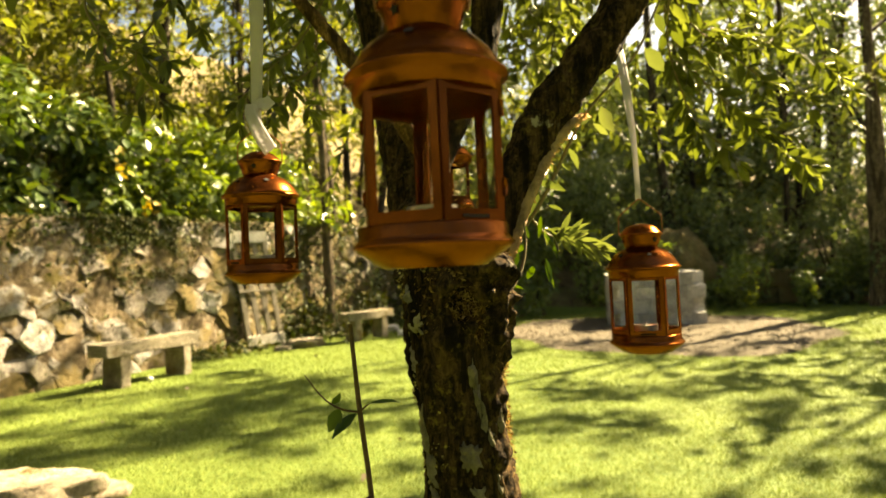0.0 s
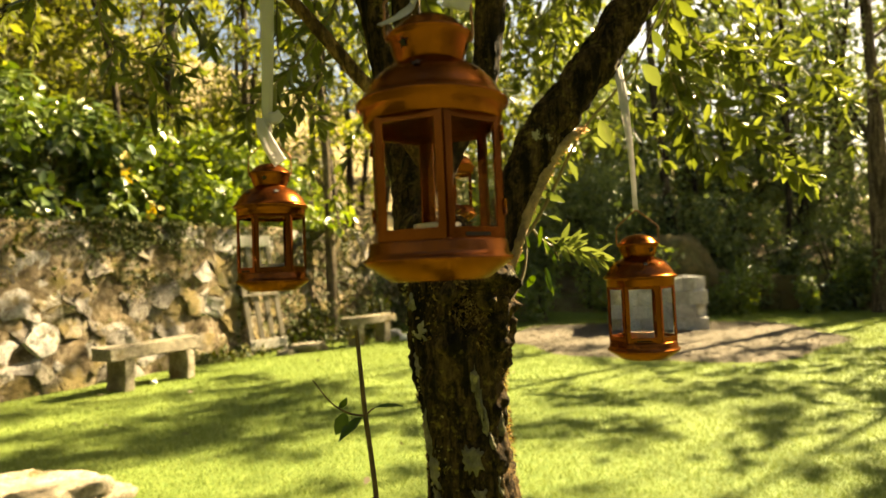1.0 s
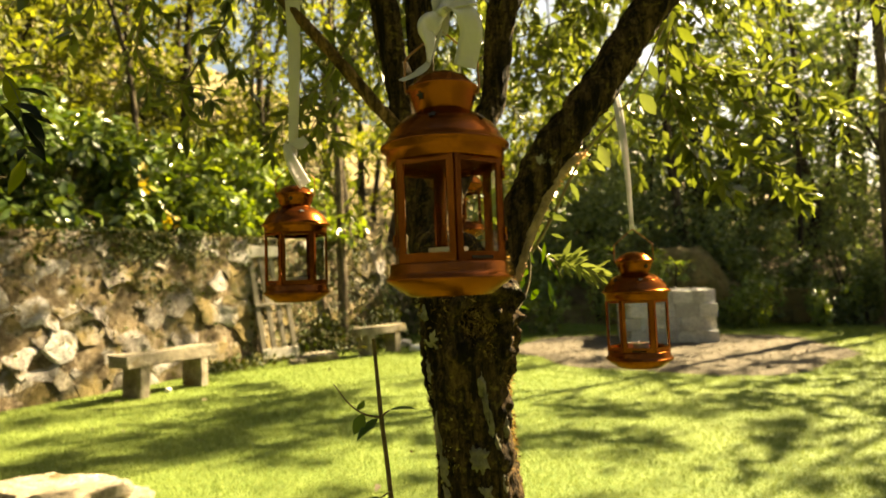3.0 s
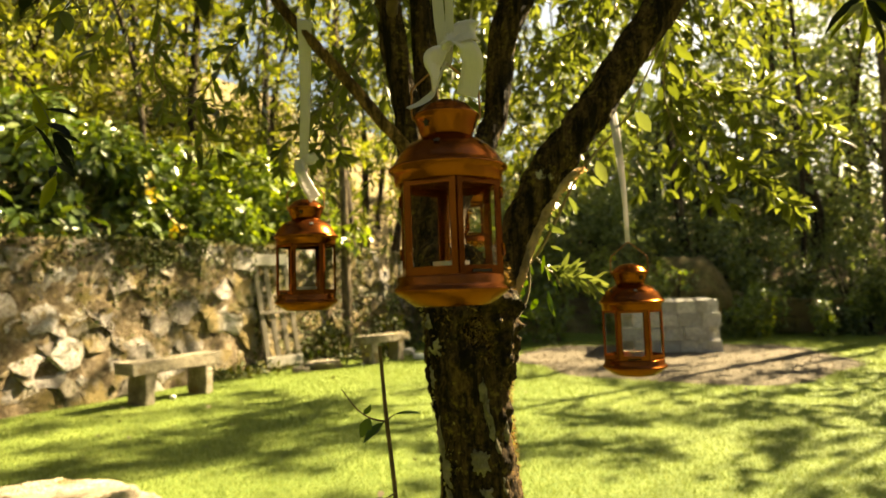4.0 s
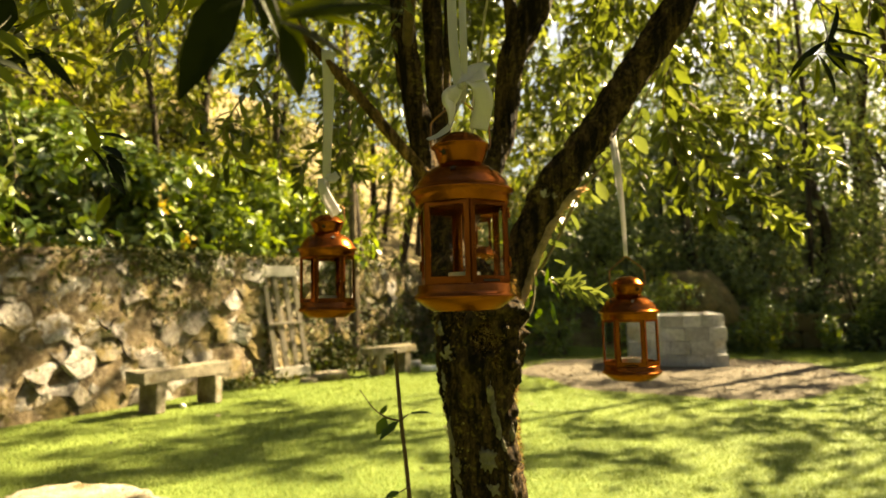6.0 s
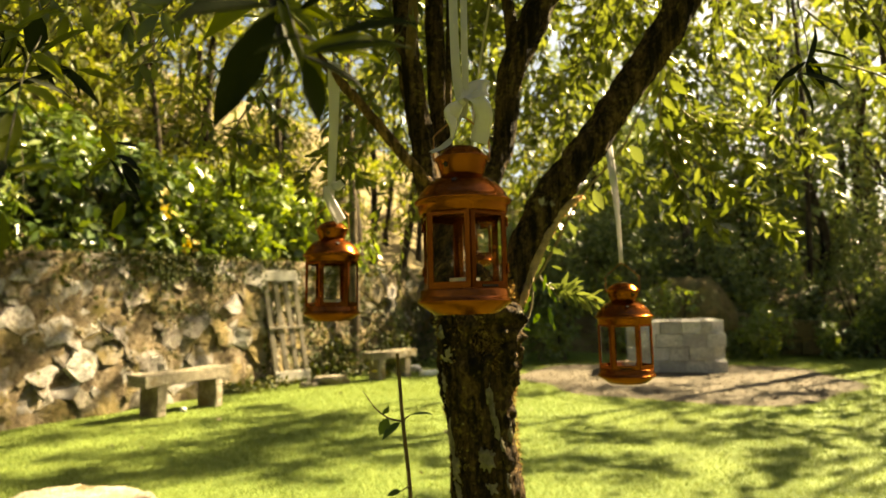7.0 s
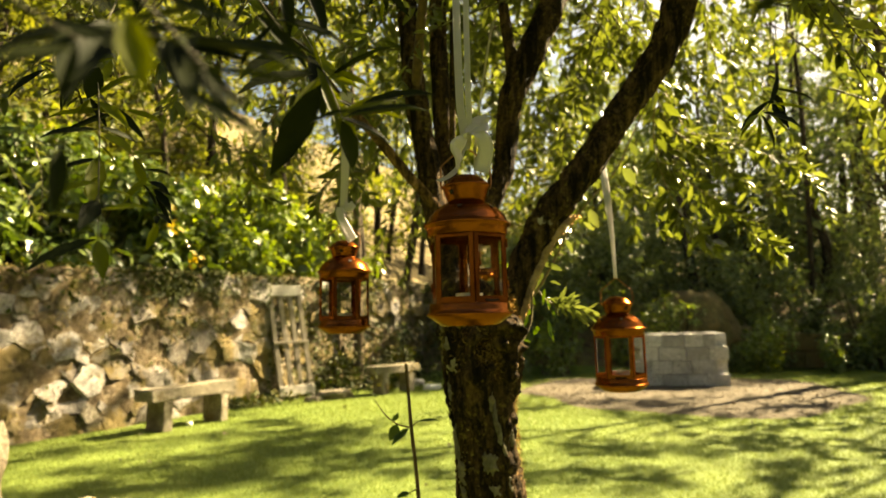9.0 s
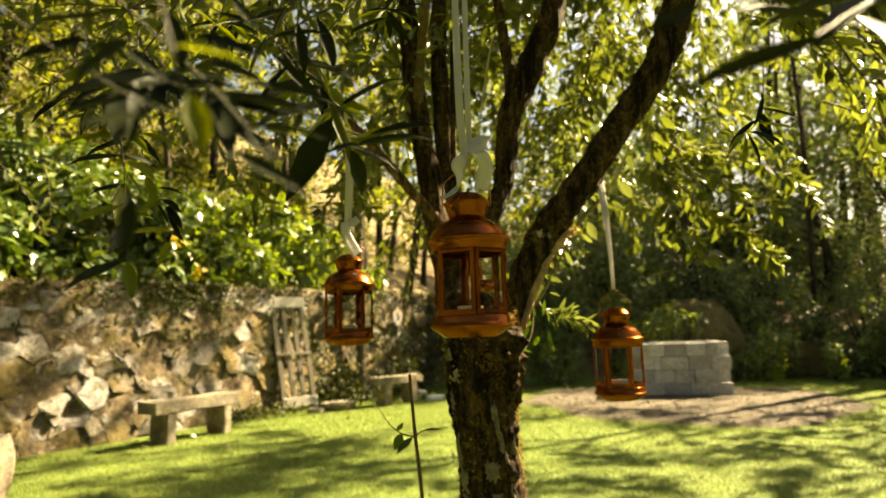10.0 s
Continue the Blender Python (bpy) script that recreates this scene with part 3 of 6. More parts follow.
# ---------- the lantern tree ----------
def build_lantern_tree():
    tree = empty("lantern_tree", pose(0.09, 1.05, 0), "small laurel tree with lichen-spotted bark and hanging lanterns", "tree")
    inv = Matrix.Translation((-0.09, -1.05, 0))

    def limb(name, pts, segs, steps, wobble, freq=28, knobs=(), label="", mat=M_BARK):
        v, f = tube(pts, segs, steps, wobble, freq, knobs)
        v = [inv @ Vector(q) for q in v]
        return put(name, mesh_of(name, v, f, mat), tree, label)

    limb("trunk", [(0.10, 1.05, -0.05, 0.15), (0.095, 1.05, 0.06, 0.105), (0.09, 1.05, 0.3, 0.083), (0.082, 1.05, 0.6, 0.076), (0.068, 1.05, 0.78, 0.073),
                   (0.062, 1.05, 0.85, 0.072), (0.054, 1.05, 0.95, 0.076), (0.052, 1.05, 1.04, 0.085), (0.050, 1.06, 1.13, 0.086), (0.036, 1.075, 1.18, 0.074), (0.015, 1.09, 1.225, 0.055), (0.01, 1.10, 1.26, 0.03)],
         120, 18, 0.16, 30, knobs=(((0.115, 0.985, 1.12), 0.08, 0.034), ((0.135, 1.01, 1.04), 0.06, 0.015), ((0.031, 0.966, 1.115), 0.030, 0.020), ((0.055, 0.962, 1.085), 0.036, -0.036), ((0.085, 0.965, 1.13), 0.035, 0.026), ((0.07, 0.97, 1.16), 0.05, 0.026), ((0.12, 0.99, 0.93), 0.05, 0.012), ((0.02, 0.985, 1.19), 0.05, 0.012), ((0.085, 0.968, 1.10), 0.025, 0.016), ((0.115, 0.98, 1.03), 0.03, 0.012), ((0.03, 0.972, 1.03), 0.035, 0.010), ((0.125, 1.0, 1.09), 0.025, 0.016), ((0.105, 0.975, 1.06), 0.022, 0.016), ((0.135, 1.01, 0.99), 0.03, 0.012), ((0.07, 0.97, 1.05), 0.02, 0.012), ((0.12, 0.99, 0.85), 0.03, 0.009), ((0.128, 1.0, 0.78), 0.03, 0.009)),
         label="dark rough trunk with pale lichen and a knotty burl")
    limb("limb", [(0.085, 1.08, 1.06, 0.062), (0.102, 1.09, 1.12, 0.052), (0.128, 1.095, 1.18, 0.040), (0.160, 1.1, 1.25, 0.035), (0.203, 1.1, 1.335, 0.039), (0.247, 1.1, 1.41, 0.041), (0.30, 1.1, 1.475, 0.040), (0.36, 1.1, 1.55, 0.038),
                  (0.425, 1.1, 1.645, 0.037), (0.55, 1.1, 1.82, 0.041), (0.63, 1.1, 2.01, 0.042), (0.70, 1.12, 2.25, 0.034), (0.82, 1.2, 2.6, 0.02)], 48, 16, 0.20, 40)
    limb("limb", [(0.02, 1.10, 1.13, 0.062), (0.003, 1.15, 1.305, 0.050), (-0.027, 1.205, 1.443, 0.035), (-0.0515, 1.225, 1.593, 0.032), (-0.083, 1.225, 1.836, 0.030), (-0.092, 1.235, 2.005, 0.028), (-0.12, 1.28, 2.36, 0.02), (-0.2, 1.38, 2.8, 0.01)], 36, 16, 0.22, 46)
    limb("limb", [(0.015, 1.14, 1.22, 0.042), (0.040, 1.15, 1.33, 0.034), (0.088, 1.165, 1.42, 0.030), (0.128, 1.18, 1.49, 0.028), (0.155, 1.2, 1.56, 0.028), (0.182, 1.2, 1.74, 0.033), (0.256, 1.2, 1.90, 0.038), (0.325, 1.22, 2.07, 0.034), (0.42, 1.3, 2.5, 0.02)], 36, 16, 0.22, 46)
    limb("limb", [(0.03, 1.13, 1.16, 0.045), (0.016, 1.22, 1.36, 0.030), (0.004, 1.27, 1.58, 0.027), (-0.004, 1.29, 1.85, 0.026), (0.0, 1.31, 2.1, 0.022), (0.03, 1.4, 2.6, 0.012)], 30, 14, 0.22, 46)
    limb("branch", [(0.185, 1.2, 1.72, 0.022), (0.185, 1.21, 1.84, 0.018), (0.17, 1.22, 2.0, 0.015), (0.15, 1.25, 2.3, 0.010)], 12, 6, 0.10)
    limb("branch", [(0.03, 1.12, 1.28, 0.012), (0.015, 1.15, 1.5, 0.009), (0.015, 1.15, 1.65, 0.008), (0.02, 1.15, 1.8, 0.008), (0.027, 1.15, 2.04, 0.007), (0.05, 1.2, 2.4, 0.004)], 10, 5, 0.06)
    limb("branch", [(0.015, 1.08, 1.34, 0.017), (-0.05, 1.05, 1.431, 0.0135), (-0.10, 1.05, 1.49, 0.0125), (-0.147, 1.05, 1.55, 0.0115), (-0.20, 1.05, 1.615, 0.0110), (-0.246, 1.05, 1.667, 0.0105), (-0.31, 1.05, 1.75, 0.010), (-0.40, 0.98, 1.88, 0.009), (-0.50, 0.8, 2.05, 0.006)],
         16, 10, 0.12, 60, mat=M_BRANCH)
    limb("branch", [(-0.075, 1.225, 1.76, 0.014), (-0.06, 1.05, 1.90, 0.012), (-0.05, 0.9, 1.97, 0.011), (-0.03, 0.55, 2.02, 0.010), (-0.05, 0.2, 2.02, 0.008), (-0.1, -0.2, 1.95, 0.004)], 10, 5, 0.06, mat=M_TWIG)
    # strip paler than the bark: carries the sunlight on the limb's right edge
    ridge = [(0.128, 1.07, 1.08, 0.006), (0.150, 1.08, 1.141, 0.0105), (0.168, 1.082, 1.187, 0.0115), (0.189, 1.082, 1.240, 0.0110), (0.220, 1.082, 1.303, 0.0110), (0.245, 1.083, 1.344, 0.0095), (0.272, 1.085, 1.375, 0.008), (0.303, 1.09, 1.400, 0.004)]
    limb("branch", ridge, 14, 10, 0.2, 70, mat=M_STRIP, label="pale bare strip of wood as the limb's sunlit edge")
    for z, ang, hz, ha, seed in ((0.975, -82, 0.035, 5, 1), (0.94, -76, 0.035, 5, 2), (0.905, -71, 0.034, 5, 5), (0.872, -66, 0.028, 5, 6), (0.85, -92, 0.026, 15, 3), (0.795, -89, 0.014, 13, 4), (0.90, -47, 0.03, 6, 9), (0.80, -62, 0.03, 8, 10), (0.74, -50, 0.02, 14, 8),
                                (0.885, -150, 0.045, 10, 11), (0.825, -147, 0.045, 11, 12), (0.775, -146, 0.030, 11, 13), (1.0, -150, 0.022, 9, 14), (1.055, -141, 0.022, 10, 15), (1.10, -148, 0.018, 8, 16)):
        verts, faces, nn = [], [], 15
        for i in range(nn):
            for j in range(nn):
                u, w = i / (nn - 1) * 2 - 1, j / (nn - 1) * 2 - 1
                edge = 0.85 + 0.75 * noise.noise(Vector((u * 2.3, w * 2.3, seed * 3.1)))
                k = max(abs(u), abs(w)) / max(1e-6, math.hypot(u, w)) * edge
                zz, a = z + u * k * hz, radians(ang + w * k * ha)
                cx, rr = np.interp(zz, [0.6, 0.78, 0.95, 1.13], [0.082, 0.068, 0.054, 0.052]), np.interp(zz, [0.6, 0.78, 0.95, 1.06, 1.13], [0.076, 0.073, 0.076, 0.086, 0.089])
                rr = rr * (1.10 - 0.13 * max(abs(u), abs(w)) ** 3) + 0.006 * noise.noise(Vector((zz * 90, a * 12, seed)))
                verts.append((cx + rr * math.cos(a) - 0.09, 1.055 + rr * math.sin(a) - 1.05, zz))
        faces = [(i * nn + j, i * nn + j + 1, (i + 1) * nn + j + 1, (i + 1) * nn + j) for i in range(nn - 1) for j in range(nn - 1)]
        put("bark_plate", mesh_of("bark_plate", verts, faces, M_PLATE), tree, "pale grey lichen-covered plate of bark")
    # yellow lichen flecks on the shaded side
    rng = np.random.default_rng(19)
    n = 1500
    z, a = rng.uniform(0.5, 1.2, n), rng.normal(-2.72, 0.3, n)
    cx, rad = np.interp(z, [0.6, 0.78, 0.95, 1.13], [0.082, 0.068, 0.054, 0.052]), np.interp(z, [0.6, 0.78, 0.95, 1.06, 1.13], [0.076, 0.073, 0.076, 0.086, 0.089])
    patch = np.array([noise.noise(Vector((p * 16, q * 2.2, 5))) for p, q in zip(z, a)])
    z, a, cx, rad = z[patch > 0.02], a[patch > 0.02], cx[patch > 0.02], rad[patch > 0.02]
    n = len(z)
    out = np.stack([np.cos(a), np.sin(a), np.zeros(n)], 1)
    pos = np.stack([cx, np.full(n, 1.055), z], 1) + out * (rad * rng.uniform(0.98, 1.02, n))[:, None] - np.array([0.09, 1.05, 0])
    ln = rng.uniform(0.003, 0.008, n)
    v, f = leaves(pos, rng.normal(size=(n, 3)) - out * 0.4, out + rng.normal(size=(n, 3)) * 0.4, ln, ln * 0.8)
    put("bark_lichen", mesh_of("bark_lichen", v, f, M_LICHEN), tree, "yellow-grey lichen flecks on bark")["kind"] = "stuff"
    # loose bark plates and moss bristles on the sunny side and round the burl
    rng = np.random.default_rng(17)
    n = 8000
    z = np.where(rng.uniform(0, 1, n) < 0.72, rng.normal(1.10, 0.06, n), rng.uniform(0.55, 1.2, n))
    a = np.where(z > 1.02, rng.normal(-0.95, 0.5, n), rng.normal(-0.35, 0.3, n))
    cx, rad = np.interp(z, [0.6, 0.78, 0.95, 1.13, 1.25], [0.082, 0.068, 0.054, 0.052, 0.05]), np.interp(z, [0.6, 0.78, 0.95, 1.06, 1.13, 1.2, 1.3], [0.076, 0.073, 0.076, 0.088, 0.094, 0.085, 0.05])
    out = np.stack([np.cos(a), np.sin(a), np.zeros(n)], 1)
    pos = np.stack([cx, np.full(n, 1.06), z], 1) + out * rad[:, None] * rng.uniform(0.93, 1.05, n)[:, None] - np.array([0.09, 1.05, 0])
    ln = rng.uniform(0.003, 0.010, n) * np.where(z > 0.98, 1.25, 0.9)
    v, f = leaves(pos, out * 0.8 + rng.normal(size=(n, 3)) * 0.6 - (0, 0, 0.4), rng.normal(size=(n, 3)) + out, ln, ln * rng.uniform(0.15, 0.5, n))
    put("bark_moss", mesh_of("bark_moss", v, f, M_BARKMOSS), tree, "brown moss and shreds of bark")["kind"] = "stuff"
    # pale fibres fringing the strip, added to glow like sunlight on the edge
    n = 500
    q = smooth_path([p[:3] for p in ridge], 40)
    pos = q[rng.integers(0, len(q), n)] + rng.normal(size=(n, 3)) * 0.0025 + (0.004, -0.002, -0.001) - np.array([0.09, 1.05, 0])
    ln = rng.uniform(0.004, 0.010, n)
    v, f = leaves(pos, rng.normal(size=(n, 3)) * 0.7 + (0.7, -0.3, 0.0), rng.normal(size=(n, 3)) * 0.5 + (0.4, 0.5, 0.6), ln, ln * rng.uniform(0.3, 0.6, n))
    put("bark_fibre", mesh_of("bark_fibre", v, f, M_FIBRE), tree, "pale fibres added to glow along the limb's sunlit edge")["kind"] = "stuff"
    return tree


TREE = build_lantern_tree()


def twig(rng, pts, radius, spacing, length, tree, singles=False, start=0.0, spread=0.9, aspect=0.34, mat=None, name="twig"):
    """A thin twig with alternate leaves, a part of the tree. singles: every leaf an object of its own."""
    inv = Matrix.Translation((-0.09, -1.05, 0))
    p = [(*q, radius * (1 - 0.75 * i / (len(pts) - 1))) for i, q in enumerate(pts)]
    v, f = tube(p, 5, 5, 0, 1)
    tw = put(name, mesh_of(name, [inv @ Vector(q) for q in v], f, mat or M_STEM), tree)
    path = smooth_path(pts, 30)
    seg = np.linalg.norm(np.diff(path, axis=0), axis=1)
    run = np.concatenate([[0], np.cumsum(seg)])
    pos, dirs, nrm, ln = [], [], [], []
    s, side = start, 1
    while s < run[-1]:
        i = min(int(np.searchsorted(run, s)), len(path) - 2)
        d = path[i + 1] - path[i]
        d = d / (np.linalg.norm(d) + 1e-9)
        out = np.cross(d, rng.normal(size=3))
        out /= np.linalg.norm(out)
        w = d * rng.uniform(0.4, 1.0) + out * spread + np.array([0, 0, -0.12])
        pos.append(path[i])
        dirs.append(w)
        nrm.append(rng.normal(size=3) * 0.5 + np.array([0, 0, 0.9]))
        ln.append(length * rng.uniform(0.65, 1.2))
        s += spacing * rng.uniform(0.6, 1.4)
    for q in range(6):
        pos.append(path[-1])
        dirs.append(d + rng.normal(size=3) * 0.7)
        nrm.append(rng.normal(size=3) * 0.5 + np.array([0, 0, 0.9]))
        ln.append(length * rng.uniform(0.6, 1.0))
    pos, dirs, nrm, ln = map(np.array, (pos, dirs, nrm, ln))
    if not singles:
        return leaves(pos - np.array([0.09, 1.05, 0]), dirs, nrm, ln, ln * aspect * rng.uniform(0.8, 1.2, len(ln)), fine=True)
    for q, d, n, l in zip(pos, dirs, nrm, ln):
        single_leaf(q, d, n, l, l * aspect, tw, inv)
    return None


LEAF_SHADED = mesh_of("leaf", LEAF_FINE, LEAF_FINE_F, M_LEAF_SHADED)
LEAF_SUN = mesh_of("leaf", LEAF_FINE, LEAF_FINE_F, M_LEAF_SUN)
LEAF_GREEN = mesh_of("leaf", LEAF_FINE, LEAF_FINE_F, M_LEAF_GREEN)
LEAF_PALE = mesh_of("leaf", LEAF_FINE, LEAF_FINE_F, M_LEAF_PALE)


def single_leaf(q, d, n, length, width, parent, inv, mesh=None):
    d, s, u = frames(np.array([d]), np.array([n]))
    m = Matrix.Identity(4)
    for i in range(3):
        m[i][0], m[i][1], m[i][2], m[i][3] = d[0, i] * length, s[0, i] * width, u[0, i] * length, q[i]
    # Noise picks the sunlit or the shaded copy of the leaf.
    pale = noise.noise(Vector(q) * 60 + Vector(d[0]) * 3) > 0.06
    return put("leaf", mesh or (LEAF_PALE if pale else LEAF_SHADED), parent, m=inv @ m)


# ---------- crown of the lantern tree ----------
def build_crown():
    rng = np.random.default_rng(21)
    chunks = []

    def sprays(paths, radius, spacing, length, **kw):
        for pts in paths:
            chunks.append(twig(rng, pts, radius, spacing, length, TREE, **kw))

    # the leafy shoot beside the right limb
    inv = Matrix.Translation((-0.09, -1.05, 0))

    def stem(pts, radius, mat=M_STEM):
        p = [(*q, radius * (1 - 0.6 * i / (len(pts) - 1))) for i, q in enumerate(pts)]
        v, f = tube(p, 7, 5, 0.08, 60)
        return put("shoot", mesh_of("shoot", [inv @ Vector(q) for q in v], f, mat), TREE, "leafy green-brown shoot beside the limb")

    def blades(rows, tw, mesh):
        for x0, z0, x1, z1, width in rows:
            y = 1.105 + rng.normal() * 0.008
            d = np.array([x1 - x0, rng.normal() * 0.012 - 0.004, z1 - z0])
            l = float(np.linalg.norm(d))
            single_leaf((x0, y, z0), d, (0.5 + rng.normal() * 0.3, 0.6 + rng.normal() * 0.35, 0.5 + rng.normal() * 0.25), l, l * width, tw, inv, mesh)

    tw = stem([(0.150, 1.08, 1.14), (0.184, 1.11, 1.194), (0.214, 1.11, 1.232), (0.250, 1.11, 1.291), (0.282, 1.11, 1.351), (0.319, 1.11, 1.409), (0.385, 1.11, 1.478), (0.423, 1.11, 1.523), (0.455, 1.11, 1.586), (0.502, 1.12, 1.672)], 0.0042, M_SHOOT)
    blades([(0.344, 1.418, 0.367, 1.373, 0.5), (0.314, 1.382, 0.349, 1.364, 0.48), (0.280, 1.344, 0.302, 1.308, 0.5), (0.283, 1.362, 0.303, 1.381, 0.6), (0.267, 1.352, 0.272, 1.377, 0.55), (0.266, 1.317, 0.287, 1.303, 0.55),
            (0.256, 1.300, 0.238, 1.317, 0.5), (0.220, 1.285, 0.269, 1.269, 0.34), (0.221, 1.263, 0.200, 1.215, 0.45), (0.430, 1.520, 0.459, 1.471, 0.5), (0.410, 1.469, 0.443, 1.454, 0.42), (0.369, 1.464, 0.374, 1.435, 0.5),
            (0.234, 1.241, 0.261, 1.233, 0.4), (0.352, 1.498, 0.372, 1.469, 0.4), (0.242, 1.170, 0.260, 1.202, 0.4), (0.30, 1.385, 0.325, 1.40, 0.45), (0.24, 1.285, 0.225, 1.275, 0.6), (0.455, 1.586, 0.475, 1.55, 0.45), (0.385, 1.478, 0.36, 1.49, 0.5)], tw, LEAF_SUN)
    blades([(0.193, 1.302, 0.215, 1.247, 0.4), (0.178, 1.216, 0.195, 1.183, 0.3), (0.218, 1.193, 0.242, 1.143, 0.2), (0.228, 1.127, 0.240, 1.095, 0.2), (0.222, 1.225, 0.220, 1.185, 0.22), (0.226, 1.15, 0.232, 1.10, 0.22)], tw, LEAF_GREEN)
    tw = stem([(0.118, 1.0, 1.062), (0.141, 1.02, 1.097), (0.166, 1.04, 1.131), (0.178, 1.05, 1.171), (0.180, 1.06, 1.21)], 0.0042, M_SHOOT)
    blades([(0.158, 1.146, 0.178, 1.108, 0.4), (0.189, 1.113, 0.201, 1.139, 0.4), (0.166, 1.131, 0.15, 1.165, 0.4), (0.17, 1.135, 0.178, 1.165, 0.45), (0.15, 1.105, 0.185, 1.10, 0.3), (0.145, 1.10, 0.178, 1.085, 0.22),
            (0.135, 1.09, 0.14, 1.12, 0.3), (0.176, 1.16, 0.196, 1.18, 0.35), (0.14, 1.095, 0.128, 1.13, 0.3)], tw, LEAF_GREEN)
    tw = stem([(0.205, 1.11, 1.222), (0.225, 1.12, 1.20), (0.25, 1.125, 1.185), (0.287, 1.125, 1.170), (0.325, 1.12, 1.163)], 0.0028, M_SHOOT)
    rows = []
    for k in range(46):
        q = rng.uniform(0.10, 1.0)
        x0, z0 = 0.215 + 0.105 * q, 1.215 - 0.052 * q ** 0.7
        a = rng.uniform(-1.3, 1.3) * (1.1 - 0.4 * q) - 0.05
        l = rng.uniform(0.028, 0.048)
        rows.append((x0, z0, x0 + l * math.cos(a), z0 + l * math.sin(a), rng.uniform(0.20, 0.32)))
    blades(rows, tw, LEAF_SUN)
    way = np.array(sun_way)

    def in_shaft(p, more=0.0):
        for t in np.linspace(0, 1, 8):
            q = np.array(p) - (np.array([0.12, 1.1, 1.05]) * (1 - t) + np.array([0.5, 1.12, 1.65]) * t)
            if np.linalg.norm(q - way * (q @ way)) < 0.13 + more:
                return True
        for t in (0, 0.33, 0.67, 1):
            q = np.array(p) - (np.array([0.83, 1.70, 1.75]) * (1 - t) + np.array([1.16, 1.70, 1.42]) * t)
            if 0.1 < q @ way < 2.5 and np.linalg.norm(q - way * (q @ way)) < 0.075 + more * 0.5:
                return True
        for z in (0.7, 0.8, 0.9, 1.0):
            q = np.array(p) - np.array([0.13, 1.0, z])
            if np.linalg.norm(q - way * (q @ way)) < 0.12 + more:
                return True
        q = np.array(p) - np.array([-0.23, 1.06, 1.22])
        return np.linalg.norm(q - way * (q @ way)) < 0.11 + more

    def in_gap(p):
        """The opening in the crown through which the sky shows."""
        d = p[1] + 0.3
        return abs((p[0] + 0.1) / d - 0.40) < 0.055 and abs((p[2] - 1.15) / d - 0.34) < 0.06

    # the long drooping sprays beyond the right lantern's ribbon, each with side twigs
    fan = np.random.default_rng(77)
    for pts in ([(0.717, 1.583, 1.983), (0.786, 1.7, 1.81), (0.864, 1.7, 1.66), (0.979, 1.7, 1.541), (1.095, 1.7, 1.437), (1.186, 1.688, 1.379)],
                [(0.741, 1.583, 1.983), (0.824, 1.7, 1.844), (0.955, 1.7, 1.726), (1.09, 1.7, 1.623), (1.21, 1.688, 1.545)],
                [(0.717, 1.524, 1.889), (0.753, 1.642, 1.74), (0.779, 1.642, 1.611), (0.823, 1.642, 1.498), (0.884, 1.618, 1.426)],
                [(0.788, 1.642, 1.971), (0.925, 1.759, 1.833), (1.067, 1.759, 1.78), (1.212, 1.759, 1.744), (1.336, 1.735, 1.654)]):
        chunks.append(twig(fan, pts, 0.0040, 0.019, 0.076, TREE, spread=0.9, aspect=0.36, mat=M_SHOOT))
        for i in range(1, len(pts) - 1):
            for k in range(2):
                a = np.array(pts[i]) * 0.5 + np.array(pts[i + 1]) * 0.5
                b = a + np.array([fan.uniform(0.02, 0.10), fan.uniform(-0.05, 0.05), fan.uniform(-0.09, 0.03)])
                chunks.append(twig(fan, [tuple(a), tuple((a + b) / 2 + (0, 0, 0.008)), tuple(b)], 0.0023, 0.018, 0.070, TREE, spread=0.85, aspect=0.36, mat=M_SHOOT))
    # sunlit sprays beyond the left ribbon
    for pts in ([(-0.445, 1.434, 1.833), (-0.526, 1.413, 1.698), (-0.553, 1.383, 1.603), (-0.512, 1.422, 1.522)], [(-0.129, 1.561, 1.897), (-0.215, 1.526, 1.715), (-0.3, 1.543, 1.64), (-0.374, 1.504, 1.548)],
                [(-0.632, 1.373, 1.826), (-0.66, 1.405, 1.732), (-0.614, 1.397, 1.656), (-0.541, 1.382, 1.62)], [(-0.196, 1.622, 1.751), (-0.201, 1.645, 1.686), (-0.256, 1.609, 1.617), (-0.31, 1.575, 1.525)]):
        chunks.append(twig(fan, pts, 0.0036, 0.017, 0.062, TREE, spread=0.85, aspect=0.30, mat=M_SHOOT))
        for i in range(1, len(pts)):
            a = np.array(pts[i - 1]) * 0.4 + np.array(pts[i]) * 0.6
            b = a + np.array([fan.uniform(-0.09, 0.09), fan.uniform(-0.05, 0.05), fan.uniform(-0.08, 0.02)])
            chunks.append(twig(fan, [tuple(a), tuple((a + b) / 2 + (0, 0, 0.008)), tuple(b)], 0.002, 0.016, 0.056, TREE, spread=0.8, aspect=0.30, mat=M_SHOOT))
    # hanging sprays from the right limb, outward and down
    for k in range(46):
        x0, z0 = rng.uniform(0.55, 1.3), rng.uniform(1.85, 2.5)
        y0 = rng.uniform(1.25, 2.2)
        dx, dz, dy = rng.uniform(0.15, 0.5), -rng.uniform(0.25, 0.55), rng.uniform(-0.1, 0.3)
        if in_shaft((x0 + dx * 0.3, y0 + dy * 0.3, z0 + dz * 0.2)) or in_shaft((x0 + dx * 0.8, y0 + dy * 0.8, z0 + dz * 0.7)):
            continue
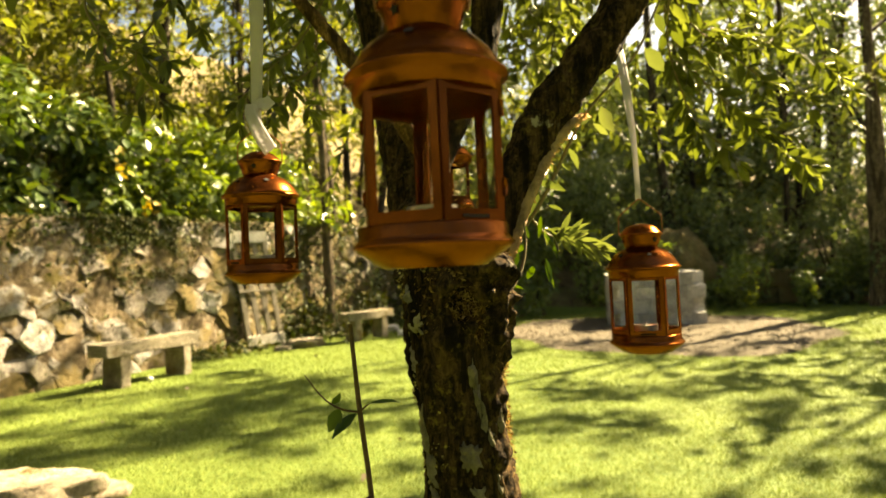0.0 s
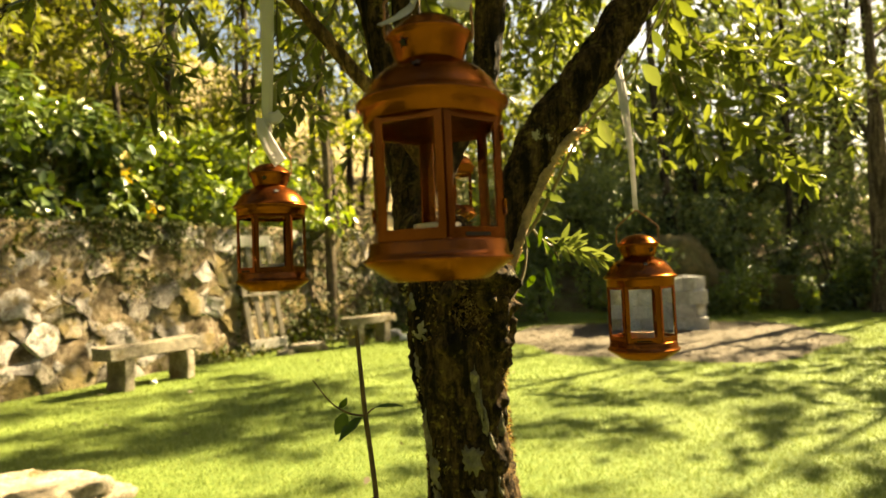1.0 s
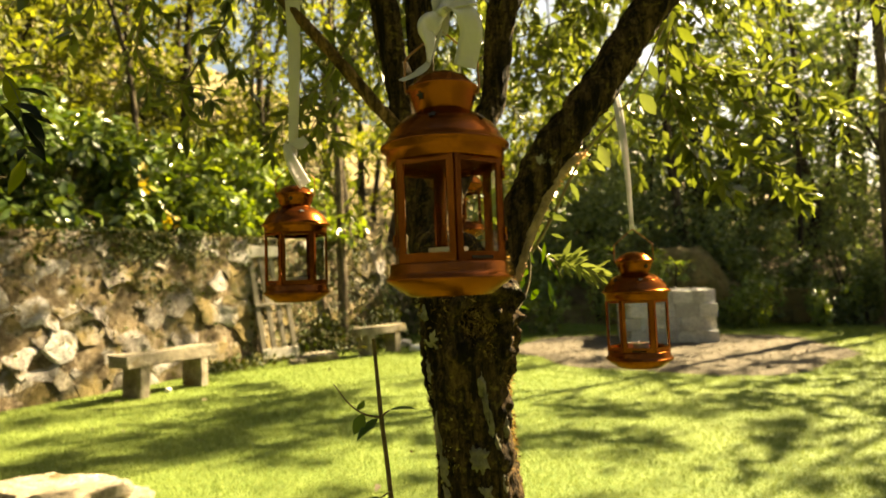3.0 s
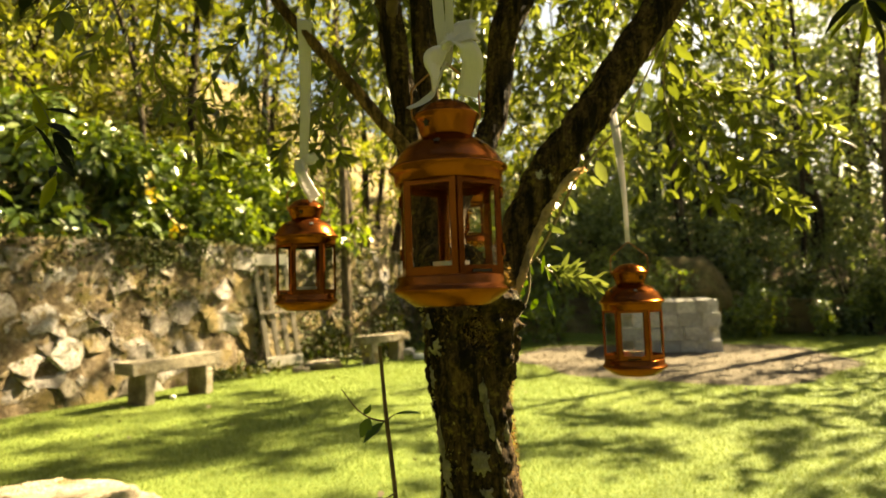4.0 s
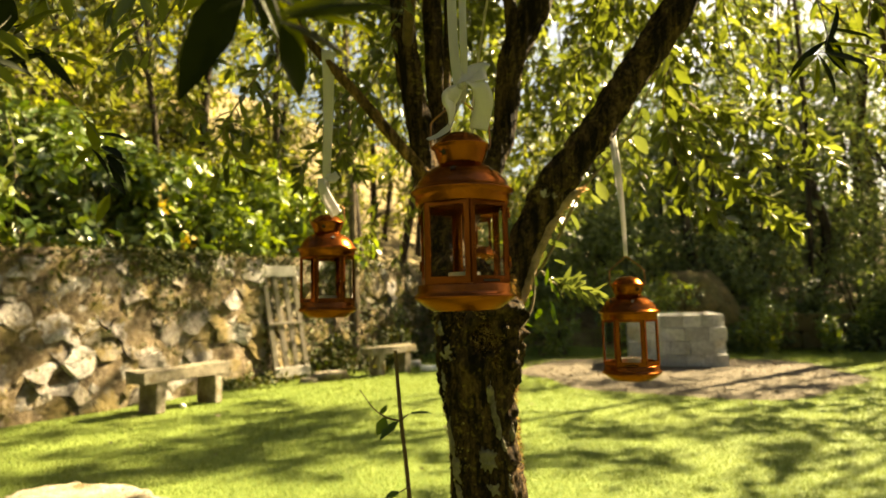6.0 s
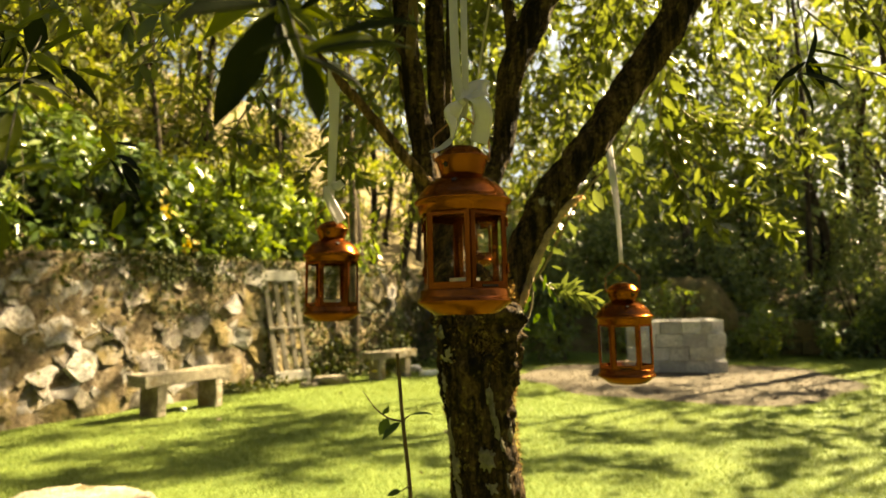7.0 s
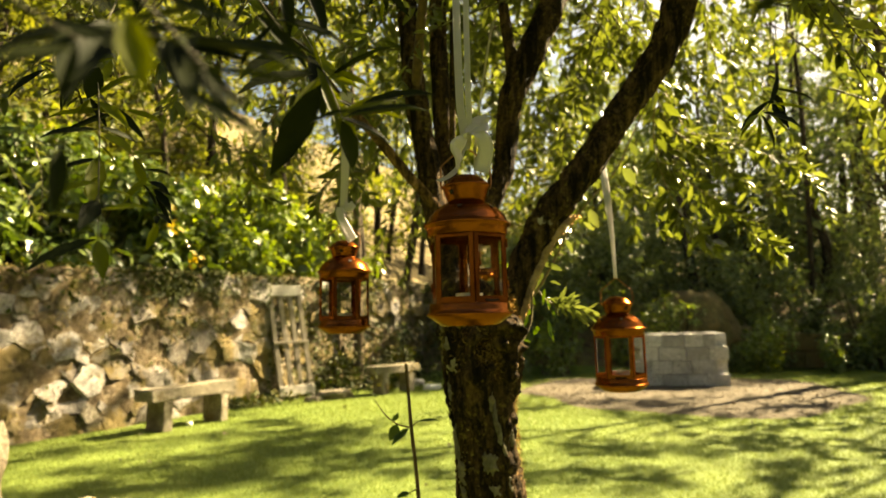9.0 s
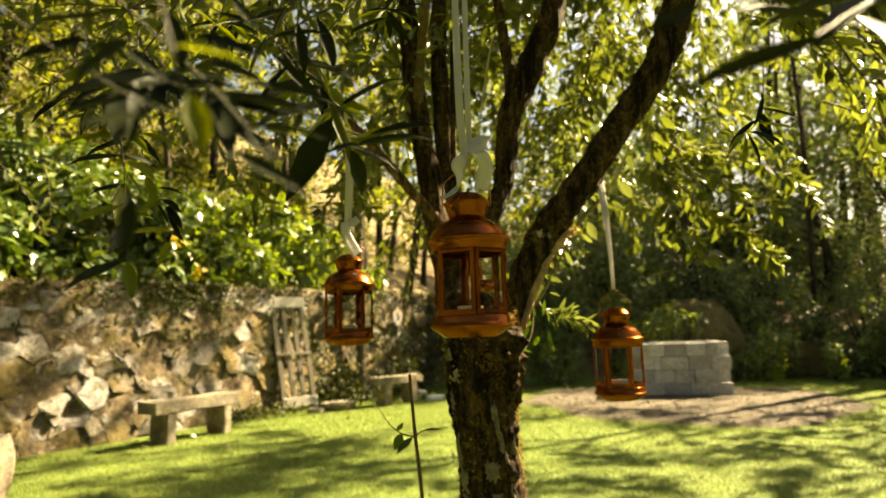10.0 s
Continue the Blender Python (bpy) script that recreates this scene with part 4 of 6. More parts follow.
        if any(in_gap((x0 + dx * q, y0 + dy * q, z0 + dz * q)) for q in (0.2, 0.4, 0.6, 0.8, 1.0)):
            continue
        sprays([[(x0, y0, z0), (x0 + dx * 0.4, y0 + dy * 0.4, z0 + dz * 0.25), (x0 + dx * 0.8, y0 + dy * 0.8, z0 + dz * 0.7), (x0 + dx, y0 + dy, z0 + dz)]], 0.0035, 0.019, 0.062, spread=0.95, aspect=rng.uniform(0.32, 0.42))
    # upper right, nearer
    for k in range(20):
        x0, z0 = rng.uniform(0.70, 1.25), rng.uniform(1.9, 2.3)
        y0 = rng.uniform(0.7, 1.2)
        sprays([[(x0, y0, z0), (x0 + 0.05, y0 - 0.05, z0 - 0.15), (x0 + 0.12, y0 - 0.08, z0 - 0.32)]], 0.003, 0.02, 0.06)
    # middle of the crown, behind the upright limbs
    for k in range(84):
        x0, z0, y0 = rng.uniform(-0.6, 1.1), rng.uniform(1.8, 2.6), rng.uniform(1.4, 3.0)
        dx, dz = rng.uniform(-0.3, 0.3), -rng.uniform(0.1, 0.45)
        if in_shaft((x0 + dx * 0.5, y0, z0 + dz * 0.35)) or in_gap((x0 + dx * 0.5, y0, z0 + dz * 0.35)) or in_gap((x0 + dx, y0, z0 + dz)):
            continue
        sprays([[(x0, y0, z0), (x0 + dx * 0.5, y0 + 0.05, z0 + dz * 0.35), (x0 + dx, y0 + 0.08, z0 + dz)]], 0.0035, 0.022, 0.066)
    # the far side of the crown
    for k in range(90):
        x0, y0 = rng.uniform(-0.2, 1.35), rng.uniform(2.3, 3.5)
        z0 = 1.15 + (y0 + 0.3) * rng.uniform(0.30, 0.62)
        dx, dz = rng.uniform(-0.25, 0.3), -rng.uniform(0.2, 0.5)
        if any(in_gap((x0 + dx * q, y0, z0 + dz * q)) or in_shaft((x0 + dx * q, y0, z0 + dz * q)) for q in (0.0, 0.4, 0.7, 1.0)):
            continue
        sprays([[(x0, y0, z0), (x0 + dx * 0.5, y0 + 0.05, z0 + dz * 0.35), (x0 + dx, y0 + 0.08, z0 + dz)]], 0.0035, 0.020, 0.070, aspect=0.40)
    # high on the far right
    for k in range(90):
        y0 = rng.uniform(1.3, 3.2)
        x0, z0 = -0.1 + (y0 + 0.3) * rng.uniform(0.33, 0.62), 1.15 + (y0 + 0.3) * rng.uniform(0.47, 0.66)
        dx, dz = rng.uniform(-0.1, 0.3), -rng.uniform(0.1, 0.35)
        if any(in_gap((x0 + dx * q, y0, z0 + dz * q)) or in_shaft((x0 + dx * q, y0, z0 + dz * q)) for q in (0.0, 0.4, 0.7, 1.0)):
            continue
        sprays([[(x0, y0, z0), (x0 + dx * 0.5, y0 + 0.05, z0 + dz * 0.35), (x0 + dx, y0 + 0.08, z0 + dz)]], 0.0035, 0.018, 0.062, aspect=0.40)
    # left side
    for k in range(24):
        x0, z0, y0 = rng.uniform(-1.9, -0.45), rng.uniform(1.95, 2.6), rng.uniform(1.3, 2.8)
        dx, dz = rng.uniform(-0.3, 0.35), -rng.uniform(0.15, 0.5)
        sprays([[(x0, y0, z0), (x0 + dx * 0.5, y0, z0 + dz * 0.35), (x0 + dx, y0 - 0.05, z0 + dz)]], 0.0035, 0.022, 0.052)
    # overhead on the left, nearer than the trunk and just beyond it
    for k in range(46):
        d, q = rng.uniform(0.75, 2.3), rng.uniform(-0.72, 0.12)
        x1, y1, z1 = -0.1 + q * d, -0.35 + d, 1.15 + d * rng.uniform(0.36, 0.6)
        sprays([[(x1 + rng.uniform(-0.1, 0.3), y1 + rng.uniform(0, 0.25), z1 + rng.uniform(0.2, 0.35)), (x1 + 0.06, y1 + 0.06, z1 + 0.14), (x1, y1, z1)]], 0.0025, 0.021, 0.050, aspect=0.32)
    # behind the left ribbon
    sprays([[(-0.30, 1.6, 1.95), (-0.31, 1.6, 1.75), (-0.27, 1.6, 1.62), (-0.22, 1.6, 1.55)], [(-0.22, 1.7, 1.9), (-0.25, 1.7, 1.7), (-0.33, 1.7, 1.55), (-0.36, 1.7, 1.45)]], 0.003, 0.018, 0.06)
    # above the view: the crown that shades the ground near the trunk
    blobs = [(rng.uniform(-1.4, 1.2), rng.uniform(0.0, 2.2), rng.uniform(2.5, 3.4), 0.42, 0.42, 0.3) for k in range(26)]
    # unseen clumps added on the sun's path to keep the near lantern shaded
    blobs += [(1.0 + rng.normal() * 0.14, 1.04 + rng.normal() * 0.10, 2.33 + rng.normal() * 0.14, 0.2, 0.16, 0.16) for k in range(22)]
    # more unseen clumps, added to darken the upper right leaves
    blobs += [(rng.uniform(0.5, 1.6), rng.uniform(1.0, 2.6), rng.uniform(2.6, 3.4), 0.3, 0.3, 0.2) for k in range(16)]
    blobs = [b for b in blobs if not in_shaft(b[:3], b[3] * 0.75)]
    far = [(rng.uniform(0.15, 1.1), rng.uniform(2.3, 3.4), rng.uniform(2.35, 3.15), 0.16, 0.16, 0.13) for k in range(46)]
    blobs += [b for b in far if not in_shaft(b[:3]) and not in_gap(b[:3])]
    v, f = leaf_cloud(rng, blobs, 20500, 0.085, 0.38, 0.3)
    chunks.append((v - np.array([0.09, 1.05, 0]), f))
    v, f = stack(chunks)
    crown = put("crown", mesh_of("crown", v, f, M_LEAF), TREE, "glossy yellow-green lance-shaped leaves")
    crown["kind"] = "stuff"


build_crown()


def build_near_leaves():
    """The drooping shoots close to the camera's way, leaf by leaf."""
    rng = np.random.default_rng(8)
    inv = Matrix.Translation((-0.09, -1.05, 0))

    def shoot(pts, blades, radius=0.0010, extra=6, mesh=None, small=1.0):
        p = [(*q, radius * (1 - 0.6 * i / (len(pts) - 1))) for i, q in enumerate(pts)]
        v, f = tube(p, 6, 6, 0, 1)
        tw = put("shoot", mesh_of("shoot", [inv @ Vector(q) for q in v], f, M_STEM), TREE)
        path = smooth_path(pts, 12)
        for k in range(extra):
            i = int(len(path) * rng.uniform(0.45, 0.98))
            b = path[min(i, len(path) - 1)]
            way = np.array([rng.normal(), rng.normal() * 0.7, rng.normal() * 0.5 - 0.35])
            way *= small * rng.uniform(0.045, 0.075) / np.linalg.norm(way)
            blades.append((tuple(b), tuple(b + way), rng.uniform(0.16, 0.26), (rng.normal() * 0.5, -0.6, 0.6)))
        for base, tip, width, face in blades:
            d = np.array(tip) - np.array(base)
            l = float(np.linalg.norm(d))
            single_leaf(base, d, face, l, l * width, tw, inv, mesh)

    up, side = (0.2, -0.5, 0.8), (0.5, -0.8, 0.2)
    shoot([(-0.34, 0.75, 1.86), (-0.30, 0.45, 1.62), (-0.30, 0.2, 1.47), (-0.27, 0.05, 1.385)], [], extra=16, small=0.7)
    shoot([(-0.12, 0.8, 1.84), (-0.13, 0.5, 1.65), (-0.14, 0.3, 1.54)], [], extra=16, small=0.75)
    shoot([(-0.42, 0.95, 1.90), (-0.30, 0.6, 1.66), (-0.22, 0.3, 1.46), (-0.18, 0.12, 1.345), (-0.165, 0.08, 1.30)],
          [((-0.178, 0.065, 1.320), (-0.216, 0.072, 1.254), 0.29, (0.35, -0.9, 0.2)), ((-0.182, 0.09, 1.335), (-0.205, 0.07, 1.285), 0.22, side), ((-0.17, 0.09, 1.31), (-0.115, 0.13, 1.325), 0.22, up),
           ((-0.166, 0.085, 1.30), (-0.155, 0.10, 1.265), 0.45, side), ((-0.168, 0.085, 1.302), (-0.125, 0.10, 1.29), 0.35, up), ((-0.19, 0.13, 1.36), (-0.165, 0.12, 1.30), 0.22, side),
           ((-0.20, 0.16, 1.385), (-0.185, 0.15, 1.33), 0.3, side), ((-0.21, 0.2, 1.41), (-0.26, 0.15, 1.37), 0.25, up), ((-0.22, 0.25, 1.43), (-0.17, 0.22, 1.38), 0.25, side),
           ((-0.23, 0.3, 1.47), (-0.28, 0.27, 1.40), 0.25, side), ((-0.19, 0.12, 1.35), (-0.24, 0.07, 1.325), 0.25, up), ((-0.165, 0.08, 1.30), (-0.1, 0.08, 1.315), 0.2, up)], extra=11, small=0.7)
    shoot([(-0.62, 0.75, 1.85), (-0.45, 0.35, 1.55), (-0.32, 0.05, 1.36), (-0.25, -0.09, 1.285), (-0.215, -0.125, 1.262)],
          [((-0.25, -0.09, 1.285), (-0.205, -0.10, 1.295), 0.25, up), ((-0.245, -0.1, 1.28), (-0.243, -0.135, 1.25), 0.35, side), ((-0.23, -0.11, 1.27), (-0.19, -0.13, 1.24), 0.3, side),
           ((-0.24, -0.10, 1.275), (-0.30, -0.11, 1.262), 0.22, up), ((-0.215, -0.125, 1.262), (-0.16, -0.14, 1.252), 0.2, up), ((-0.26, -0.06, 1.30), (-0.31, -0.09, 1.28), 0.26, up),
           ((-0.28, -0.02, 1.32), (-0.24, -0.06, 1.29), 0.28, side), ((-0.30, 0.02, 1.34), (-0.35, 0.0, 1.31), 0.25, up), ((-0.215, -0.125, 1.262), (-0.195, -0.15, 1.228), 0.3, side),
           ((-0.27, -0.07, 1.29), (-0.262, -0.11, 1.25), 0.35, up)], extra=5, mesh=LEAF_SHADED, small=0.5)
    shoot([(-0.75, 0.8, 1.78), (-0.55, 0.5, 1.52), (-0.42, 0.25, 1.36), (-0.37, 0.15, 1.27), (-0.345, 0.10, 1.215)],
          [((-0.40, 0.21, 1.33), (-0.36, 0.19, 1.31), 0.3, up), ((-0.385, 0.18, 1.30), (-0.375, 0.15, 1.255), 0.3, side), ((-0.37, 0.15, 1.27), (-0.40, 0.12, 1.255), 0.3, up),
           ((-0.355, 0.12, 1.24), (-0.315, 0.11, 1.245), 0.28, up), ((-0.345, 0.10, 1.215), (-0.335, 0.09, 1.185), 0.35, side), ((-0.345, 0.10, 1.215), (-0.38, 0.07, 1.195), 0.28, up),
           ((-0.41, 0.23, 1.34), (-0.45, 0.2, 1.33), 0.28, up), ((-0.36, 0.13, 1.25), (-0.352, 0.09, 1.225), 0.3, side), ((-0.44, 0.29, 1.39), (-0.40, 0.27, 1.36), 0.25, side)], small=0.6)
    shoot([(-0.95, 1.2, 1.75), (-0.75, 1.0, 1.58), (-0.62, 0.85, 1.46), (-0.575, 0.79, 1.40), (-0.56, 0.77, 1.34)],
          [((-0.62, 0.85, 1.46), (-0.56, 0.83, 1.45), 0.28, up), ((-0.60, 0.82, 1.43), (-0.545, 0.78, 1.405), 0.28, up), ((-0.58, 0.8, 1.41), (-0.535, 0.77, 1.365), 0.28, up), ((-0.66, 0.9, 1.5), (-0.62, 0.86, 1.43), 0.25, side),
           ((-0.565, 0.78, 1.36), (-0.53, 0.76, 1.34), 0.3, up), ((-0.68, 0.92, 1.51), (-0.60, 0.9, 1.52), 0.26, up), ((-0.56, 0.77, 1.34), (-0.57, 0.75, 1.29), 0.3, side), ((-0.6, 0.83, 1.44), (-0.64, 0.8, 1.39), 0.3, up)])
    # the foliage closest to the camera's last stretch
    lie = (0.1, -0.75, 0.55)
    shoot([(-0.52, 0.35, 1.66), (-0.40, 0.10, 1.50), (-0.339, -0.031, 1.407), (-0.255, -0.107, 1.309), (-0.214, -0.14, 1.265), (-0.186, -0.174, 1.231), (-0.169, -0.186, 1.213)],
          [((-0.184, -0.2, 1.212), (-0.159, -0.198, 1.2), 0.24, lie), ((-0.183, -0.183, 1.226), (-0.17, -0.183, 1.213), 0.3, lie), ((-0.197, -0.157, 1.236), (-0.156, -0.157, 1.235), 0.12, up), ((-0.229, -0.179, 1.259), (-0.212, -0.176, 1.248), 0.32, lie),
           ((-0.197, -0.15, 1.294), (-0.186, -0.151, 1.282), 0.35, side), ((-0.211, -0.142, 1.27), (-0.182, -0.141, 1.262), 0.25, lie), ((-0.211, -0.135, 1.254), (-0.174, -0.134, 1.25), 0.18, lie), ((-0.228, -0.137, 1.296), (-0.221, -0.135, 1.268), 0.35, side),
           ((-0.226, -0.113, 1.297), (-0.191, -0.112, 1.289), 0.24, lie)], extra=3, mesh=LEAF_SHADED, small=0.4)
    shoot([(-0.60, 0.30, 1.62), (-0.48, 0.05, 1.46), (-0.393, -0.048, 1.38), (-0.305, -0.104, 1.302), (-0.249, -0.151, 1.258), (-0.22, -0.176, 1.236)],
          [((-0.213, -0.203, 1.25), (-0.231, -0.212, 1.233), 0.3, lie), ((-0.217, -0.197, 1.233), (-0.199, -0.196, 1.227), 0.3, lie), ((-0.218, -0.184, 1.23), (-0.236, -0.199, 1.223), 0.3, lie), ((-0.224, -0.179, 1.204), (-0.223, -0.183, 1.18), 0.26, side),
           ((-0.314, -0.091, 1.315), (-0.275, -0.092, 1.323), 0.25, up), ((-0.325, -0.088, 1.295), (-0.283, -0.091, 1.311), 0.25, lie), ((-0.27, -0.13, 1.28), (-0.24, -0.135, 1.288), 0.28, up)], extra=3, mesh=LEAF_SHADED, small=0.4)
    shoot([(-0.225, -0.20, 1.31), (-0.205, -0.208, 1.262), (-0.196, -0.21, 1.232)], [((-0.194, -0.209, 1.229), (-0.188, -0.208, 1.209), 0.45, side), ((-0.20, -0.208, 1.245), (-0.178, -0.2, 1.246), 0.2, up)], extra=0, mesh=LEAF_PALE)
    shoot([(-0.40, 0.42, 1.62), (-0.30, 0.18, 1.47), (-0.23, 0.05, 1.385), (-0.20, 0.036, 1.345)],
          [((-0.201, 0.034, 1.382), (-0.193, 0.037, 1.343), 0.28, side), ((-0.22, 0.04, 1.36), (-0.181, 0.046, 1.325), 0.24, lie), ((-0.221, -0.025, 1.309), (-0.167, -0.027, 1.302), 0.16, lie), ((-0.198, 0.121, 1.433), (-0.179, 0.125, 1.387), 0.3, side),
           ((-0.169, 0.13, 1.422), (-0.132, 0.106, 1.431), 0.22, up), ((-0.182, 0.155, 1.362), (-0.128, 0.128, 1.388), 0.18, up), ((-0.15, 0.071, 1.307), (-0.098, 0.052, 1.314), 0.18, lie), ((-0.181, 0.025, 1.277), (-0.156, 0.011, 1.284), 0.2, lie)], extra=8, mesh=LEAF_SHADED, small=0.7)
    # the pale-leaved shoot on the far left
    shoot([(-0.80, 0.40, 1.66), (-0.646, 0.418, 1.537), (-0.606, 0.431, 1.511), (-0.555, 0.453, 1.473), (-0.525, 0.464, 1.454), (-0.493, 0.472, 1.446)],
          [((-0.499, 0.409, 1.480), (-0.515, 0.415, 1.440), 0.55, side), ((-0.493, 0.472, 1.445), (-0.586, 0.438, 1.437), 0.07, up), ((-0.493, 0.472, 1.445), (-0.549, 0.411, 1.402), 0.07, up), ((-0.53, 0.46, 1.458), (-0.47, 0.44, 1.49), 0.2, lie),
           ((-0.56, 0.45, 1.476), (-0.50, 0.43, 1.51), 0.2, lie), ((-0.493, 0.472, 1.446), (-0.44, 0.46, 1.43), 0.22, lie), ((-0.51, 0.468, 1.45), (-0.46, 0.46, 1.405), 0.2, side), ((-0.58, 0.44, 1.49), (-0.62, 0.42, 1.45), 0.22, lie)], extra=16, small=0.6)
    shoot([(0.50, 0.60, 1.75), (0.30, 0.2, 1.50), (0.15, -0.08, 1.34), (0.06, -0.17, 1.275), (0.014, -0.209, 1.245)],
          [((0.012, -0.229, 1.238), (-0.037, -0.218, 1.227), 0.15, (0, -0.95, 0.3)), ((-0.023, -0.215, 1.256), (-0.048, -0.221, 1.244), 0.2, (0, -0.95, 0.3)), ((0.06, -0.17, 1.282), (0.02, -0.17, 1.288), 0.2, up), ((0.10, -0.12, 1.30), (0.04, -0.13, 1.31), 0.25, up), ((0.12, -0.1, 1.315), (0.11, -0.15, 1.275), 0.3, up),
           ((0.15, -0.08, 1.34), (0.09, -0.06, 1.335), 0.25, up)], extra=3, mesh=LEAF_SHADED)
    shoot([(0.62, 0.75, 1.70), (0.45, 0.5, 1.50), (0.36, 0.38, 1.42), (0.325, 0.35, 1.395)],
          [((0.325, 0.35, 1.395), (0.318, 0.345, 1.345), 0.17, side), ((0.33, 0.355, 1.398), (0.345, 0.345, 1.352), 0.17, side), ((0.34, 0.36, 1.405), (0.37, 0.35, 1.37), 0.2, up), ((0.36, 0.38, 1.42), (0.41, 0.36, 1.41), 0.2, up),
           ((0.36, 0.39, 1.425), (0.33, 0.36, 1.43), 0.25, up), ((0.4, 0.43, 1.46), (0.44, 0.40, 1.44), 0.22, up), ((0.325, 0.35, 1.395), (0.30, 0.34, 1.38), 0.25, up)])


build_near_leaves()


# ---------- lanterns ----------
def spin(profile, segs=48):
    """A turned shell from (radius, height) pairs."""
    bm = bmesh.new()
    rings = [[bm.verts.new((r * math.cos(2 * math.pi * k / segs), r * math.sin(2 * math.pi * k / segs), z)) for k in range(segs)] for r, z in profile]
    for a, b in zip(rings, rings[1:]):
        for k in range(segs):
            bm.faces.new((a[k], a[(k + 1) % segs], b[(k + 1) % segs], b[k]))
    return bm


def bar(bm, a, b, w, d, out):
    """A square bar from a to b, w wide and d deep along out."""
    a, b, out = Vector(a), Vector(b), Vector(out).normalized()
    run = (b - a).normalized()
    s = run.cross(out).normalized() * w / 2
    o = out * d / 2
    vs = [bm.verts.new(p + i * s + j * o) for p in (a, b) for i, j in ((-1, -1), (1, -1), (1, 1), (-1, 1))]
    for q in ((0, 1, 2, 3), (7, 6, 5, 4), (0, 4, 5, 1), (1, 5, 6, 2), (2, 6, 7, 3), (3, 7, 4, 0)):
        bm.faces.new([vs[i] for i in q])


def star(bm, centre, normal, size):
    n = Vector(normal).normalized()
    u = n.cross(Vector((0, 0, 1))).normalized()
    w = n.cross(u) * -1
    c = bm.verts.new(Vector(centre) + n * 0.0006)
    ring = []
    for k in range(10):
        a = math.pi * k / 5 + math.pi / 2
        r = size if k % 2 == 0 else size * 0.42
        ring.append(bm.verts.new(Vector(centre) + n * 0.0005 + u * r * math.cos(a) + w * r * math.sin(a)))
    for k in range(10):
        bm.faces.new((c, ring[k], ring[(k + 1) % 10]))


def build_lantern(m, label, bail=0.0):
    """Origin at the lower rim. Six glazed sides under a domed and capped lid."""
    lan = empty("lantern", m, label, "lantern", "lanterns hanging in the tree")
    R = 0.0555
    base = spin([(0.0, -0.0165), (0.036, -0.0165), (0.040, -0.0155), (0.0575, -0.0035), (0.0605, -0.0008), (0.0608, 0.0008), (0.0595, 0.0018), (0.0570, 0.0045), (0.0562, 0.0062), (0.0562, 0.0130), (0.0552, 0.0145), (0.040, 0.0147), (0.0, 0.0147)], 56)
    part("base", base, M_COPPER, lan, smooth=True)
    lid = spin([(0.0, 0.111), (0.050, 0.111), (0.0545, 0.1085), (0.0562, 0.1095), (0.0568, 0.1185), (0.0580, 0.1210), (0.0605, 0.1225), (0.0622, 0.1240), (0.0622, 0.1252), (0.0600, 0.1268), (0.0580, 0.1285), (0.0560, 0.1325),
                (0.0520, 0.1395), (0.0460, 0.1465), (0.0385, 0.1525), (0.0310, 0.1560), (0.0275, 0.1575), (0.0265, 0.1590)], 56)
    lid_ob = part("lid", lid, M_COPPER, lan, smooth=True)
    cap = spin([(0.0265, 0.1590), (0.0275, 0.1610), (0.0300, 0.1680), (0.0325, 0.1765), (0.0335, 0.1790), (0.0352, 0.1802), (0.0352, 0.1815), (0.0330, 0.1830), (0.0300, 0.1865), (0.0240, 0.1925), (0.0150, 0.1968), (0.0060, 0.1985), (0.0, 0.1988)], 48)
    cap_ob = part("cap", cap, M_COPPER, lan, smooth=True)
    for k in range(6):
        a = math.pi / 3 * k + 0.7
        bm = bmesh.new()
        star(bm, (0.0468 * math.cos(a), 0.0468 * math.sin(a), 0.1464), (0.66 * math.cos(a), 0.66 * math.sin(a), 0.75), 0.0058)
        part("star_hole", bm, M_DARK, lid_ob)
    for k in range(3):
        a = math.pi * 2 / 3 * k + 0.2
        bm = bmesh.new()
        star(bm, (0.0312 * math.cos(a), 0.0312 * math.sin(a), 0.1705), (0.94 * math.cos(a), 0.94 * math.sin(a), -0.33), 0.0056)
        part("star_hole", bm, M_DARK, cap_ob)
    bm = bmesh.new()
    star(bm, (0.012, -0.012, 0.1962), (0.25, -0.25, 0.94), 0.004)
    part("star_hole", bm, M_DARK, cap_ob)
    low, high = 0.0147, 0.110
    for k in range(6):
        a, b = math.pi / 3 * k, math.pi / 3 * (k + 1)
        p, q = Vector((R * math.cos(a), R * math.sin(a), 0)), Vector((R * math.cos(b), R * math.sin(b), 0))
        mid = (p + q) / 2
        out = mid.normalized()
        run = (q - p).normalized()
        bm = bmesh.new()
        for u, v, w in ((p, run, 1), (q, run, -1)):
            c = u + run * 0.0036 * w
            bar(bm, c + Vector((0, 0, low)), c + Vector((0, 0, high)), 0.0064, 0.0022, out)
        bar(bm, p + run * 0.0068 + Vector((0, 0, low + 0.0042)), q - run * 0.0068 + Vector((0, 0, low + 0.0042)), 0.0084, 0.0021, out)
        bar(bm, p + run * 0.0068 + Vector((0, 0, high - 0.003)), q - run * 0.0068 + Vector((0, 0, high - 0.003)), 0.006, 0.0021, out)
        fr = part("side_frame", bm, M_COPPER, lan)
        bm = bmesh.new()
        bar(bm, mid - out * 0.0022 + Vector((0, 0, low + 0.007)), mid - out * 0.0022 + Vector((0, 0, high - 0.004)), R * 0.80, 0.0012, out)
        g = part("pane", bm, M_GLASS, fr, "clear glass pane")
        g.visible_shadow = False
        if k in (0, 3):
            bm = bmesh.new()
